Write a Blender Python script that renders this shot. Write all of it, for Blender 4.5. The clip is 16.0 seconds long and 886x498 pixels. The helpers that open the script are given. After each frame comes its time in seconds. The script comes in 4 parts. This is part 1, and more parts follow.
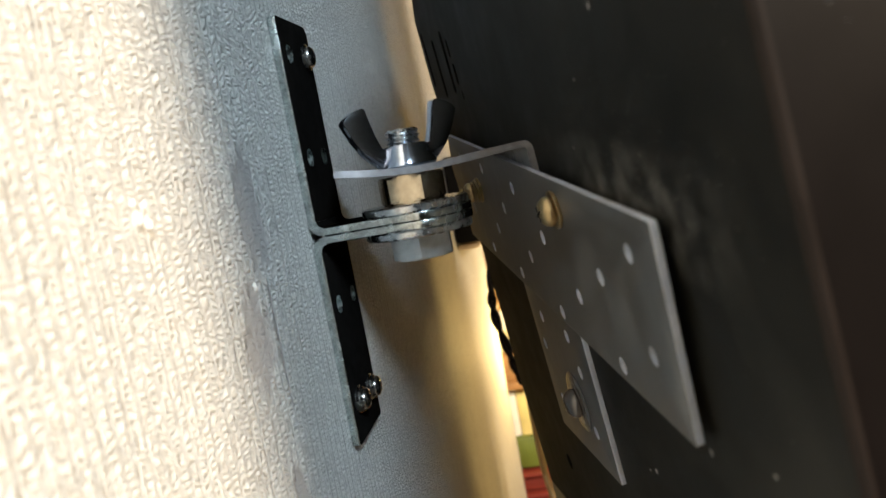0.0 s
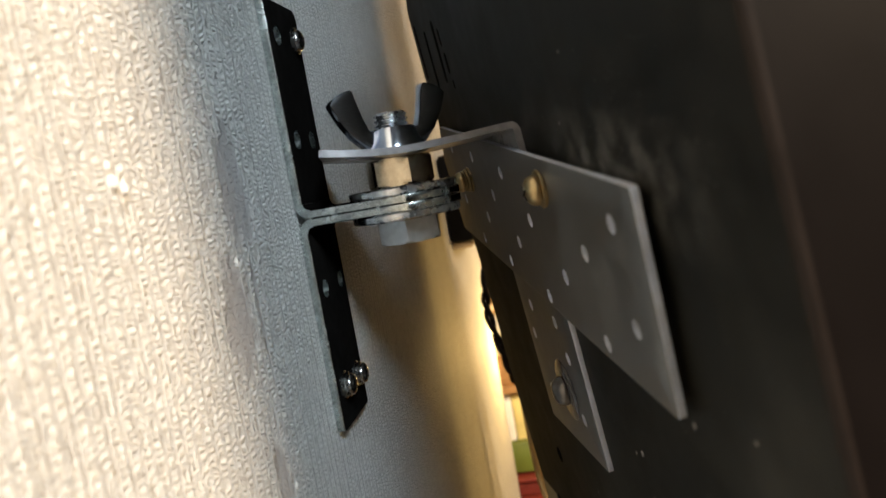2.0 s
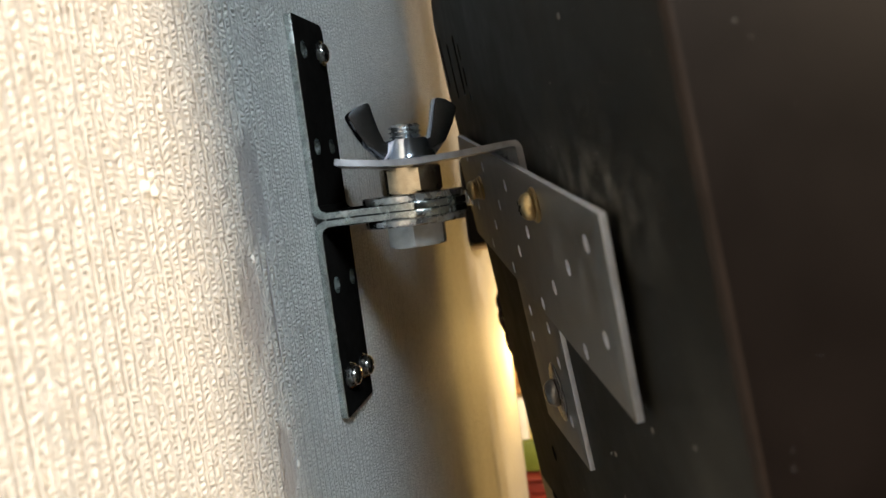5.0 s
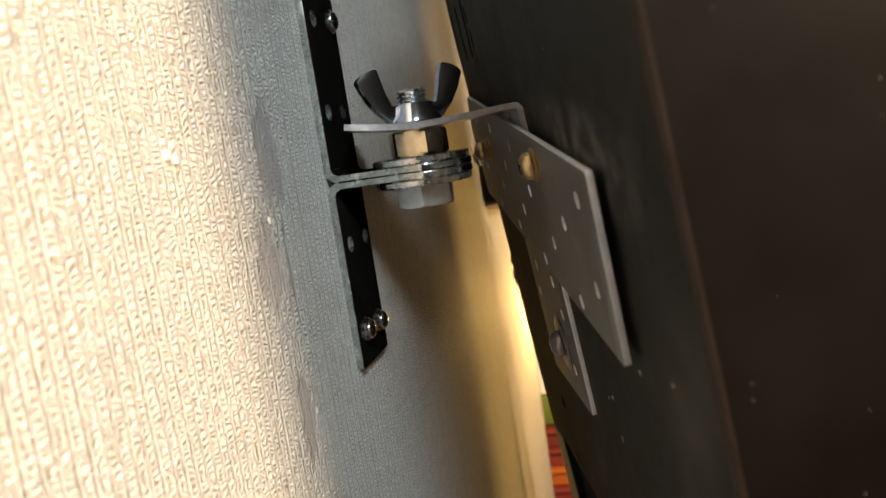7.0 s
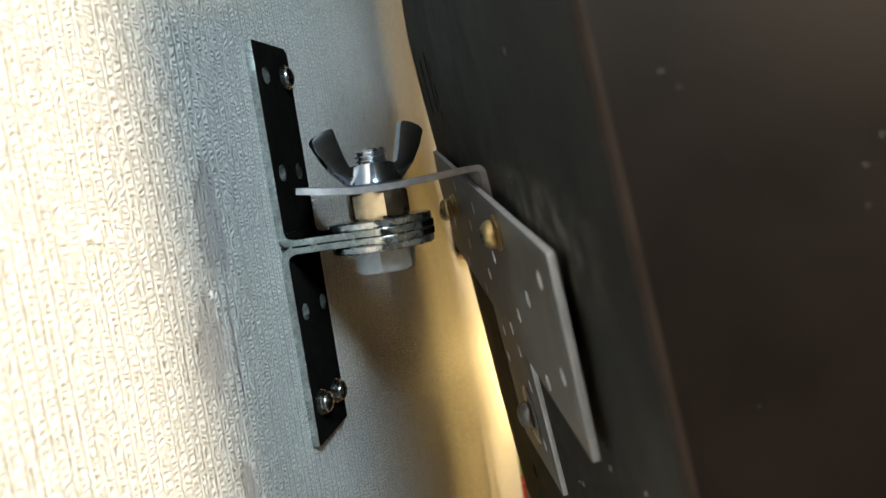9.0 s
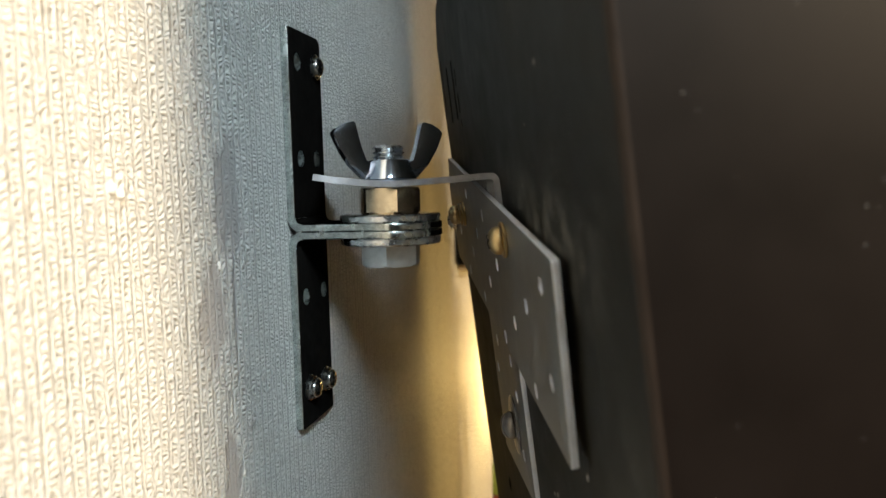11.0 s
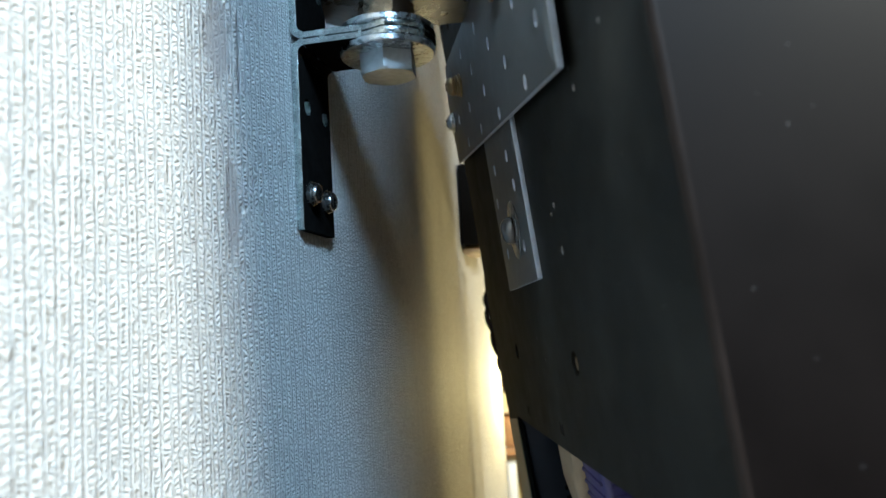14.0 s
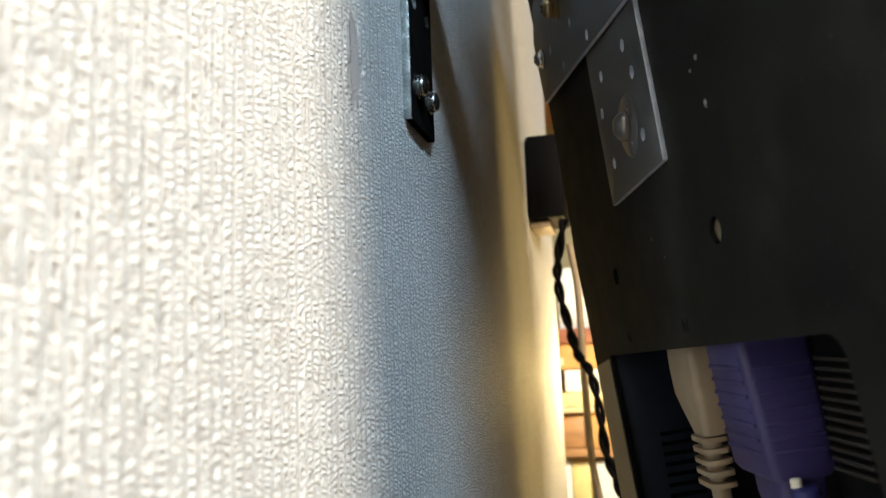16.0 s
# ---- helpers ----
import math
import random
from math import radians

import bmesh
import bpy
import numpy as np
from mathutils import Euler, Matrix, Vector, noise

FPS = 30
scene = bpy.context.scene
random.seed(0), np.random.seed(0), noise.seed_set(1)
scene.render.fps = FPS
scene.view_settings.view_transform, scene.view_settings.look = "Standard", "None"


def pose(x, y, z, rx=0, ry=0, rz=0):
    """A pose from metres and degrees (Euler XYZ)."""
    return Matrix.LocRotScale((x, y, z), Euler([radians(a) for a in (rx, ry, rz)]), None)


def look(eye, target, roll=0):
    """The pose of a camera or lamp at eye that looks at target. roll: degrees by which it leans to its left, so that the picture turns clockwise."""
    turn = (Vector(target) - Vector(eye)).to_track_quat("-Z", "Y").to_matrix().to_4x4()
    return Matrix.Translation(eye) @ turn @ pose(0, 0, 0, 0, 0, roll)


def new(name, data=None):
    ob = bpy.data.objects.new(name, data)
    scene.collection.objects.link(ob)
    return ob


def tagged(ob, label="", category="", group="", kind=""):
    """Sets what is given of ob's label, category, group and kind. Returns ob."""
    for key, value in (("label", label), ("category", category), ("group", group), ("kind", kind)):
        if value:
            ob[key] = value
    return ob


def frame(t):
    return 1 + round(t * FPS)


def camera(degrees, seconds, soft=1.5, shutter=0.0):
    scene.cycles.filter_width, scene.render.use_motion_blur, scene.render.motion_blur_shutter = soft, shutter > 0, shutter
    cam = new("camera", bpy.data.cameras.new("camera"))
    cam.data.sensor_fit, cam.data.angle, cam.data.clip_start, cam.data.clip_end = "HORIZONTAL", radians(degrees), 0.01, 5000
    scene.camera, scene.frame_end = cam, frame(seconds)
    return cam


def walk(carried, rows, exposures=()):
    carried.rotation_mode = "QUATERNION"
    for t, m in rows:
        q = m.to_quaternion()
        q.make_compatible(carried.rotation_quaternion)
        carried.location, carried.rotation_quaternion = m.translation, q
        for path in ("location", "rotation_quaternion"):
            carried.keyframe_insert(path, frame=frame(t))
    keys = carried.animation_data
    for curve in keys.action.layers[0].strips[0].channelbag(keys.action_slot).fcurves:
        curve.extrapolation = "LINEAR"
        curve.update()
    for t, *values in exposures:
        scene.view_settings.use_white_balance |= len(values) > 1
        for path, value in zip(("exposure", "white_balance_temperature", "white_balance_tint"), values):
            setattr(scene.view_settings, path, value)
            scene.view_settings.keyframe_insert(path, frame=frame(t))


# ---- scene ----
cam = camera(60.50, 16.0)
cam.data.dof.use_dof, cam.data.dof.focus_distance, cam.data.dof.aperture_fstop = True, 0.213, 20.0
PATH = [
    (0, (0.05921, -0.17856, 0.01250), (-0.0909, 0.8041, -0.0966), -10.44),
    (0.5, (0.05817, -0.17832, 0.00766), (-0.0918, 0.8053, -0.0923), -10.09),
    (1, (0.05957, -0.17846, 0.00737), (-0.0889, 0.8057, -0.0892), -10.15),
    (1.5, (0.06053, -0.17828, 0.00661), (-0.0885, 0.8058, -0.0904), -10.17),
    (2, (0.06092, -0.17755, 0.00553), (-0.0864, 0.8068, -0.0910), -10.04),
    (2.5, (0.06153, -0.17779, 0.00520), (-0.0869, 0.8065, -0.0904), -10.08),
    (3, (0.06312, -0.17902, 0.00276), (-0.0846, 0.8053, -0.0941), -10.04),
    (3.5, (0.06299, -0.17941, 0.00341), (-0.0858, 0.8052, -0.0884), -9.89),
    (4, (0.06554, -0.18220, 0.00894), (-0.0871, 0.8029, -0.0702), -8.28),
    (6.5, (0.07409, -0.19806, 0.00706), (-0.1432, 0.7681, -0.1319), -8.40),
    (7, (0.07586, -0.19880, 0.00845), (-0.1454, 0.7658, -0.1352), -8.63),
    (7.5, (0.07606, -0.19670, 0.02038), (-0.1466, 0.7681, -0.1192), -9.47),
    (8, (0.08065, -0.18471, 0.01833), (-0.1264, 0.7854, -0.1086), -11.60),
    (10.5, (0.07491, -0.18897, 0.01118), (-0.0992, 0.7930, -0.0625), -2.03),
    (11, (0.07768, -0.18986, 0.01103), (-0.1073, 0.7897, -0.0685), -1.56),
    (11.5, (0.07763, -0.18820, 0.01093), (-0.1115, 0.7899, -0.0765), -1.84),
    (12, (0.07743, -0.18673, 0.01175), (-0.1115, 0.7906, -0.0837), -2.25),
    (12.5, (0.07597, -0.18790, 0.00928), (-0.1122, 0.7904, -0.0775), -2.40),
    (13, (0.07571, -0.19433, -0.01353), (-0.1091, 0.7884, -0.0241), -2.26),
    (13.5, (0.07842, -0.19608, -0.05578), (-0.1107, 0.7841, 0.0028), -2.97),
    (14, (0.07856, -0.19436, -0.08075), (-0.1135, 0.7822, 0.0159), -3.36),
    (14.5, (0.05966, -0.19597, -0.12029), (-0.1367, 0.7725, 0.0329), -1.30),
    (15, (0.05107, -0.18044, -0.13507), (-0.1540, 0.7864, 0.0170), -1.03),
    (15.5, (0.05099, -0.18549, -0.13185), (-0.1665, 0.7789, 0.0187), -1.94),
    (16, (0.05360, -0.18551, -0.11703), (-0.1760, 0.7765, 0.0305), -2.23),
]
EXPOSURES = [(0, -0.24, 6410, 13), (2, -0.42, 6760, 16), (4.2, -0.4, 6760, 16), (6.5, -0.3, 7160, 15), (7.0, -0.32, 7560, 19), (7.5, -0.32, 7060, 18), (8.0, -0.02, 6460, 14), (10.5, -0.12, 6560, 8), (11.5, -0.25, 6860, 14), (12.5, -0.24, 6810, 13), (13.5, -0.3, 6960, 19), (14.0, -0.14, 4900, 4), (14.5, -0.25, 5050, 8), (15.0, -0.28, 5300, 10), (15.5, 0.05, 5450, 10), (16, -0.1, 5750, 11)]
walk(cam, [(t, look(eye, target, roll)) for t, eye, target, roll in PATH], EXPOSURES)

# ---- light ----
world = bpy.data.worlds.new("room_air")
scene.world = world
world.use_nodes = True
bg = world.node_tree.nodes["Background"]
bg.inputs["Color"].default_value = (0.75, 0.85, 1.0, 1)
bg.inputs["Strength"].default_value = 0.005


def area_lamp(name, place, aim, size, power, colour):
    data = bpy.data.lights.new(name, "AREA")
    data.shape, data.size, data.energy, data.color = "DISK", size, power, colour
    ob = new(name, data)
    ob.matrix_world = look(place, aim)
    return ob


# warm room lamp beyond the screen's near side, and the cool daylight window behind the camera
area_lamp("room_lamp", (0.52, -0.362, 0.27), (0, -0.05, 0.02), 0.20, 12.0, (1.0, 0.81, 0.56))
area_lamp("window_light", (0.50, -0.96, 0.72), (0.02, 0.02, 0), 0.32, 26.5, (0.72, 0.90, 1.0))
# the warm lamp of the rack, behind the screen
area_lamp("rack_lamp", (0.55, 0.135, -0.13), (0.0, 0.28, -0.13), 0.22, 1.4, (1.0, 0.64, 0.19))
# added fill that brightens the wall's end; no bulb stands there
end_fill = bpy.data.lights.new("wall_end_fill", "POINT")
end_fill.energy, end_fill.color, end_fill.shadow_soft_size = 0.9, (1.0, 0.68, 0.24), 0.014
new("wall_end_fill", end_fill).location = (0.034, 0.400, -0.130)

# ---- materials ----


def material(name, colour, rough=0.5, metal=0.0, vary=0.15, scale=300.0, bump=0.0, bump_scale=900.0, colour2=None, rough_vary=0.1, stretch=(1, 1, 1), gloss=0.5):
    """A surface with blotches at one scale, grain at another, and fine relief; scales are per metre."""
    mat = bpy.data.materials.new(name)
    mat.use_nodes = True
    tree = mat.node_tree
    nodes, links = tree.nodes, tree.links
    bsdf = nodes["Principled BSDF"]
    bsdf.inputs["Metallic"].default_value = metal
    bsdf.inputs["Specular IOR Level"].default_value = gloss
    tc = nodes.new("ShaderNodeTexCoord")
    mp = nodes.new("ShaderNodeMapping")
    mp.inputs["Scale"].default_value = stretch
    links.new(tc.outputs["Object"], mp.inputs["Vector"])
    big = nodes.new("ShaderNodeTexNoise")
    big.inputs["Scale"].default_value, big.inputs["Detail"].default_value = scale * 0.2, 5
    fine = nodes.new("ShaderNodeTexNoise")
    fine.inputs["Scale"].default_value, fine.inputs["Detail"].default_value = scale, 6
    for t in (big, fine):
        links.new(mp.outputs["Vector"], t.inputs["Vector"])
    mixed = nodes.new("ShaderNodeMath")
    mixed.operation = "MULTIPLY_ADD"
    links.new(big.outputs["Fac"], mixed.inputs[0])
    mixed.inputs[1].default_value = 0.6
    half = nodes.new("ShaderNodeMath")
    half.operation = "MULTIPLY"
    links.new(fine.outputs["Fac"], half.inputs[0])
    half.inputs[1].default_value = 0.4
    links.new(half.outputs[0], mixed.inputs[2])
    ramp = nodes.new("ShaderNodeValToRGB")
    c2 = colour2 or tuple(min(1, c * (1 + 2 * vary)) for c in colour)
    c1 = tuple(c * (1 - vary) for c in colour)
    ramp.color_ramp.elements[0].position, ramp.color_ramp.elements[0].color = 0.35, (*c1, 1)
    ramp.color_ramp.elements[1].position, ramp.color_ramp.elements[1].color = 0.68, (*c2, 1)
    links.new(mixed.outputs[0], ramp.inputs["Fac"])
    links.new(ramp.outputs["Color"], bsdf.inputs["Base Color"])
    rr = nodes.new("ShaderNodeMapRange")
    rr.inputs["From Min"].default_value, rr.inputs["From Max"].default_value = 0.3, 0.7
    rr.inputs["To Min"].default_value, rr.inputs["To Max"].default_value = max(0.03, rough - rough_vary), min(1, rough + rough_vary)
    links.new(mixed.outputs[0], rr.inputs["Value"])
    links.new(rr.outputs["Result"], bsdf.inputs["Roughness"])
    if bump:
        grain = nodes.new("ShaderNodeTexNoise")
        grain.inputs["Scale"].default_value, grain.inputs["Detail"].default_value = bump_scale, 4
        links.new(mp.outputs["Vector"], grain.inputs["Vector"])
        b = nodes.new("ShaderNodeBump")
        b.inputs["Strength"].default_value, b.inputs["Distance"].default_value = 1.0, bump
        links.new(grain.outputs["Fac"], b.inputs["Height"])
        links.new(b.outputs["Normal"], bsdf.inputs["Normal"])
    return mat


def math_node(tree, op, a, b=None, c=None):
    nd = tree.nodes.new("ShaderNodeMath")
    nd.operation = op
    for i, val in enumerate((a, b, c)):
        if val is None:
            continue
        if isinstance(val, (int, float)):
            nd.inputs[i].default_value = val
        else:
            tree.links.new(val, nd.inputs[i])
    return nd.outputs[0]


def wallpaper():
    """Embossed woven wallpaper: upright threads with short knotted dashes between, and a few smoothed patches of filler."""
    mat = bpy.data.materials.new("embossed_wallpaper")
    mat.use_nodes = True
    tree = mat.node_tree
    nodes, links = tree.nodes, tree.links
    bsdf = nodes["Principled BSDF"]
    geo = nodes.new("ShaderNodeNewGeometry")
    sep = nodes.new("ShaderNodeSeparateXYZ")
    links.new(geo.outputs["Position"], sep.inputs[0])
    yy, zz = sep.outputs["Y"], sep.outputs["Z"]

    def noise_at(sy, sz, detail=3, off=0.0, dist=0.0):
        comb = nodes.new("ShaderNodeCombineXYZ")
        links.new(math_node(tree, "MULTIPLY", yy, sy), comb.inputs[0])
        links.new(math_node(tree, "MULTIPLY", zz, sz), comb.inputs[1])
        comb.inputs[2].default_value = off
        t = nodes.new("ShaderNodeTexNoise")
        t.inputs["Scale"].default_value, t.inputs["Detail"].default_value, t.inputs["Distortion"].default_value = 1.0, detail, dist
        links.new(comb.outputs[0], t.inputs["Vector"])
        return t.outputs["Fac"]

    def hash_of(val, k):
        return math_node(tree, "FRACT", math_node(tree, "MULTIPLY", math_node(tree, "SINE", math_node(tree, "MULTIPLY", val, k)), 437.6))

    def line_at(dist, width):
        """One on the line, falling to nothing at the given distance."""
        rise = nodes.new("ShaderNodeMapRange")
        rise.interpolation_type = "SMOOTHSTEP"
        rise.inputs["From Min"].default_value, rise.inputs["From Max"].default_value = width, 0.0
        links.new(dist, rise.inputs["Value"])
        return rise.outputs["Result"]

    # ladders: two upright threads with short rungs between, a narrow groove beside each
    wob = math_node(tree, "ADD", math_node(tree, "MULTIPLY", noise_at(90, 12, 2, 3.0), 0.8), math_node(tree, "MULTIPLY", noise_at(700, 420, 3, 8.0), 0.27))
    col = math_node(tree, "ADD", math_node(tree, "MULTIPLY", yy, 335.0), wob)
    cell, along = math_node(tree, "FLOOR", col), math_node(tree, "FRACT", col)
    wide = math_node(tree, "MULTIPLY_ADD", hash_of(cell, 12.9), 0.24, 0.50)
    near = math_node(tree, "MINIMUM", along, math_node(tree, "SUBTRACT", 1.0, along))
    rib = math_node(tree, "MAXIMUM", line_at(near, 0.15), line_at(math_node(tree, "ABSOLUTE", math_node(tree, "SUBTRACT", along, wide)), 0.14))
    inside = math_node(tree, "LESS_THAN", along, wide)
    part_of = math_node(tree, "ADD", cell, math_node(tree, "MULTIPLY", inside, 0.37))
    pitch = math_node(tree, "MULTIPLY_ADD", hash_of(part_of, 7.3), 320.0, 620.0)
    row = math_node(tree, "ADD", math_node(tree, "MULTIPLY", zz, pitch), math_node(tree, "ADD", math_node(tree, "MULTIPLY", noise_at(420, 300, 3, 14.0), 3.2), math_node(tree, "MULTIPLY", hash_of(part_of, 3.1), 9.0)))
    knot = math_node(tree, "POWER", math_node(tree, "ABSOLUTE", math_node(tree, "SINE", math_node(tree, "MULTIPLY", row, math.pi))), 0.8)
    here = nodes.new("ShaderNodeMapRange")
    here.inputs["From Min"].default_value, here.inputs["From Max"].default_value = 0.30, 0.52
    links.new(noise_at(420, 330, 3, 27.0), here.inputs["Value"])
    knot = math_node(tree, "MULTIPLY", math_node(tree, "MULTIPLY", knot, here.outputs["Result"]), math_node(tree, "MULTIPLY_ADD", inside, 0.42, 0.30))
    worn = math_node(tree, "MULTIPLY_ADD", noise_at(500, 160, 3, 51.0), 0.9, 0.40)
    height = math_node(tree, "MAXIMUM", math_node(tree, "MULTIPLY", rib, worn), knot)
    clump = math_node(tree, "ADD", math_node(tree, "MULTIPLY", noise_at(1500, 900, 4, 21.0, 0.6), 0.6), math_node(tree, "MULTIPLY", noise_at(1300, 170, 4, 61.0, 0.3), 0.75))
    height = math_node(tree, "ADD", math_node(tree, "MULTIPLY", height, 0.80), math_node(tree, "MULTIPLY_ADD", clump, 0.64, math_node(tree, "MULTIPLY", inside, 0.12)))

    # filler patches that smooth the relief: centre y, z and half sizes in metres
    smooth = None
    edge = noise_at(260, 150, 4, 31.0)
    for cy, cz, ry, rz in ((-0.0335, 0.009, 0.0060, 0.013), (-0.042, -0.015, 0.0060, 0.011), (-0.037, -0.053, 0.0040, 0.010), (-0.032, -0.014, 0.0010, 0.016)):
        dy = math_node(tree, "DIVIDE", math_node(tree, "SUBTRACT", yy, cy), ry)
        dz = math_node(tree, "DIVIDE", math_node(tree, "SUBTRACT", zz, cz), rz)
        d = math_node(tree, "SQRT", math_node(tree, "ADD", math_node(tree, "MULTIPLY", dy, dy), math_node(tree, "MULTIPLY", dz, dz)))
        d = math_node(tree, "ADD", d, math_node(tree, "MULTIPLY", math_node(tree, "SUBTRACT", edge, 0.5), 1.6))
        rng = nodes.new("ShaderNodeMapRange")
        rng.inputs["From Min"].default_value, rng.inputs["From Max"].default_value = 1.15, 0.75
        links.new(d, rng.inputs["Value"])
        one = rng.outputs["Result"]
        smooth = one if smooth is None else math_node(tree, "MAXIMUM", smooth, one)
    keep = math_node(tree, "SUBTRACT", 1.0, math_node(tree, "MULTIPLY", smooth, 0.62))
    height = math_node(tree, "MULTIPLY", height, keep)
    b = nodes.new("ShaderNodeBump")
    b.inputs["Strength"].default_value, b.inputs["Distance"].default_value = 1.0, 0.00092
    links.new(height, b.inputs["Height"])
    links.new(b.outputs["Normal"], bsdf.inputs["Normal"])
    # colour: pale grey-white, hollows darkened as painted relief shade, filler greyer, faint large stains
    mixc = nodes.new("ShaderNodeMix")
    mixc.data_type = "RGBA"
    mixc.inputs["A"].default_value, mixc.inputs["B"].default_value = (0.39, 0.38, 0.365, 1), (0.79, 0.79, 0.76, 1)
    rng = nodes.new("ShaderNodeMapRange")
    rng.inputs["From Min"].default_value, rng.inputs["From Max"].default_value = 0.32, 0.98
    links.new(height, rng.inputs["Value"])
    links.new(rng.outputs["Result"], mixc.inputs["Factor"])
    patch = nodes.new("ShaderNodeMix")
    patch.data_type = "RGBA"
    links.new(math_node(tree, "MULTIPLY", smooth, 0.35), patch.inputs["Factor"])
    links.new(mixc.outputs["Result"], patch.inputs["A"])
    patch.inputs["B"].default_value = (0.54, 0.53, 0.54, 1)
    stain = nodes.new("ShaderNodeMix")
    stain.data_type, stain.blend_type = "RGBA", "MULTIPLY"
    links.new(math_node(tree, "MULTIPLY", noise_at(22, 9, 4, 41.0), 0.28), stain.inputs["Factor"])
    links.new(patch.outputs["Result"], stain.inputs["A"])
    stain.inputs["B"].default_value = (0.62, 0.60, 0.60, 1)
    links.new(stain.outputs["Result"], bsdf.inputs["Base Color"])
    bsdf.inputs["Roughness"].default_value = 0.72
    bsdf.inputs["Specular IOR Level"].default_value = 0.12
    return mat


WALLPAPER = wallpaper()
PLAIN_WALL = material("plain_wall_paint", (0.12, 0.11, 0.10), 0.8, vary=0.08, scale=20)
FLOOR_WOOD = material("floor_boards", (0.22, 0.14, 0.08), 0.5, vary=0.3, scale=30, stretch=(1, 8, 1))
ZINC = material("zinc_plated_steel", (0.50, 0.54, 0.53), 0.24, 1.0, vary=0.35, scale=900, bump=0.00004, rough_vary=0.10)
DARK_ZINC = material("tarnished_zinc_screw", (0.34, 0.34, 0.33), 0.24, 1.0, vary=0.30, scale=700, bump=0.00003)
ZINC_DULL = material("brushed_zinc_edge", (0.54, 0.56, 0.60), 0.27, 1.0, vary=0.40, scale=700, bump=0.00006, bump_scale=600, rough_vary=0.12)
BOLT_STEEL = material("pale_zinc_bolt_head", (0.60, 0.62, 0.63), 0.38, 0.9, vary=0.15, scale=500, bump=0.00003)
DARK_REFLECTION = material("bracket_dark_reflection", (0.006, 0.0055, 0.005), 0.55, 0.0, vary=0.3, scale=400, bump=0.00002, rough_vary=0.08, gloss=0.0)
CHROME = material("bright_chromed_steel", (0.68, 0.75, 0.92), 0.15, 1.0, vary=0.12, scale=400, bump=0.00004, bump_scale=300, rough_vary=0.06)
PLATE_STEEL = material("dull_plate_steel", (0.175, 0.175, 0.172), 0.42, 0.85, vary=0.2, scale=160, bump=0.00003, rough_vary=0.14)
LIT_RAW_EDGE = material("sheared_edge_window_gleam", (0.54, 0.58, 0.66), 0.42, 0.35, vary=0.12, scale=500, bump=0.00003)
STRAP_EDGE = material("dull_strap_edge", (0.40, 0.40, 0.42), 0.40, 0.7, vary=0.2, scale=500, bump=0.00004)
STEEL_GREY = material("dull_grey_steel", (0.33, 0.34, 0.35), 0.30, 0.95, vary=0.20, scale=400, bump=0.00003, rough_vary=0.12)
NUT_STEEL = material("yellowish_plated_nut", (0.48, 0.41, 0.30), 0.17, 1.0, vary=0.25, scale=600, bump=0.00003, rough_vary=0.08)
BRASS = material("brass_plated_screw", (0.40, 0.30, 0.155), 0.33, 1.0, vary=0.2, scale=700, bump=0.00003)
CLEAR_STEEL = material("polished_pan_screw", (0.70, 0.69, 0.67), 0.16, 1.0, vary=0.1, scale=500)
SIDE = material("dark_brown_housing_plastic", (0.0032, 0.0021, 0.0017), 0.50, 0.0, vary=0.30, scale=60, bump=0.000005, bump_scale=1200, gloss=0.07)
PALER_EDGE = material("paler_brown_edge", (0.009, 0.006, 0.0045), 0.45, 0.0, vary=0.4, scale=200, gloss=0.12)
BLACK = material("matt_black_plastic", (0.003, 0.003, 0.0034), 0.6, vary=0.2, scale=300, gloss=0.06)
TRAY_BLUE = material("blue_black_tray_steel", (0.012, 0.017, 0.030), 0.45, 0.2, vary=0.3, scale=120)
CREAM = material("cream_cable_plastic", (0.34, 0.26, 0.165), 0.5, vary=0.12, scale=200, bump=0.00003)
SOCKET_METAL = material("brownish_socket_metal", (0.17, 0.13, 0.09), 0.6, 0.2, vary=0.25, scale=150)
LOUVRE = material("grey_louvre_plastic", (0.016, 0.013, 0.010), 0.6, vary=0.3, scale=300)
LIT_STRIP = material("warm_lit_sheet_strip", (0.34, 0.29, 0.19), 0.45, 0.3, vary=0.15, scale=200)
CLEAR = material("hazy_clear_plastic", (0.15, 0.14, 0.13), 0.2, 0.5, vary=0.2, scale=500)
PURPLE = material("violet_moulded_plastic", (0.046, 0.037, 0.135), 0.5, vary=0.14, scale=260, bump=0.00005)
PURPLE_DARK = material("deep_blue_thumbscrew_plastic", (0.03, 0.03, 0.15), 0.42, vary=0.14, scale=260)
DUST = material("grey_dust_specks", (0.13, 0.125, 0.12), 0.9, vary=0.2, scale=900)


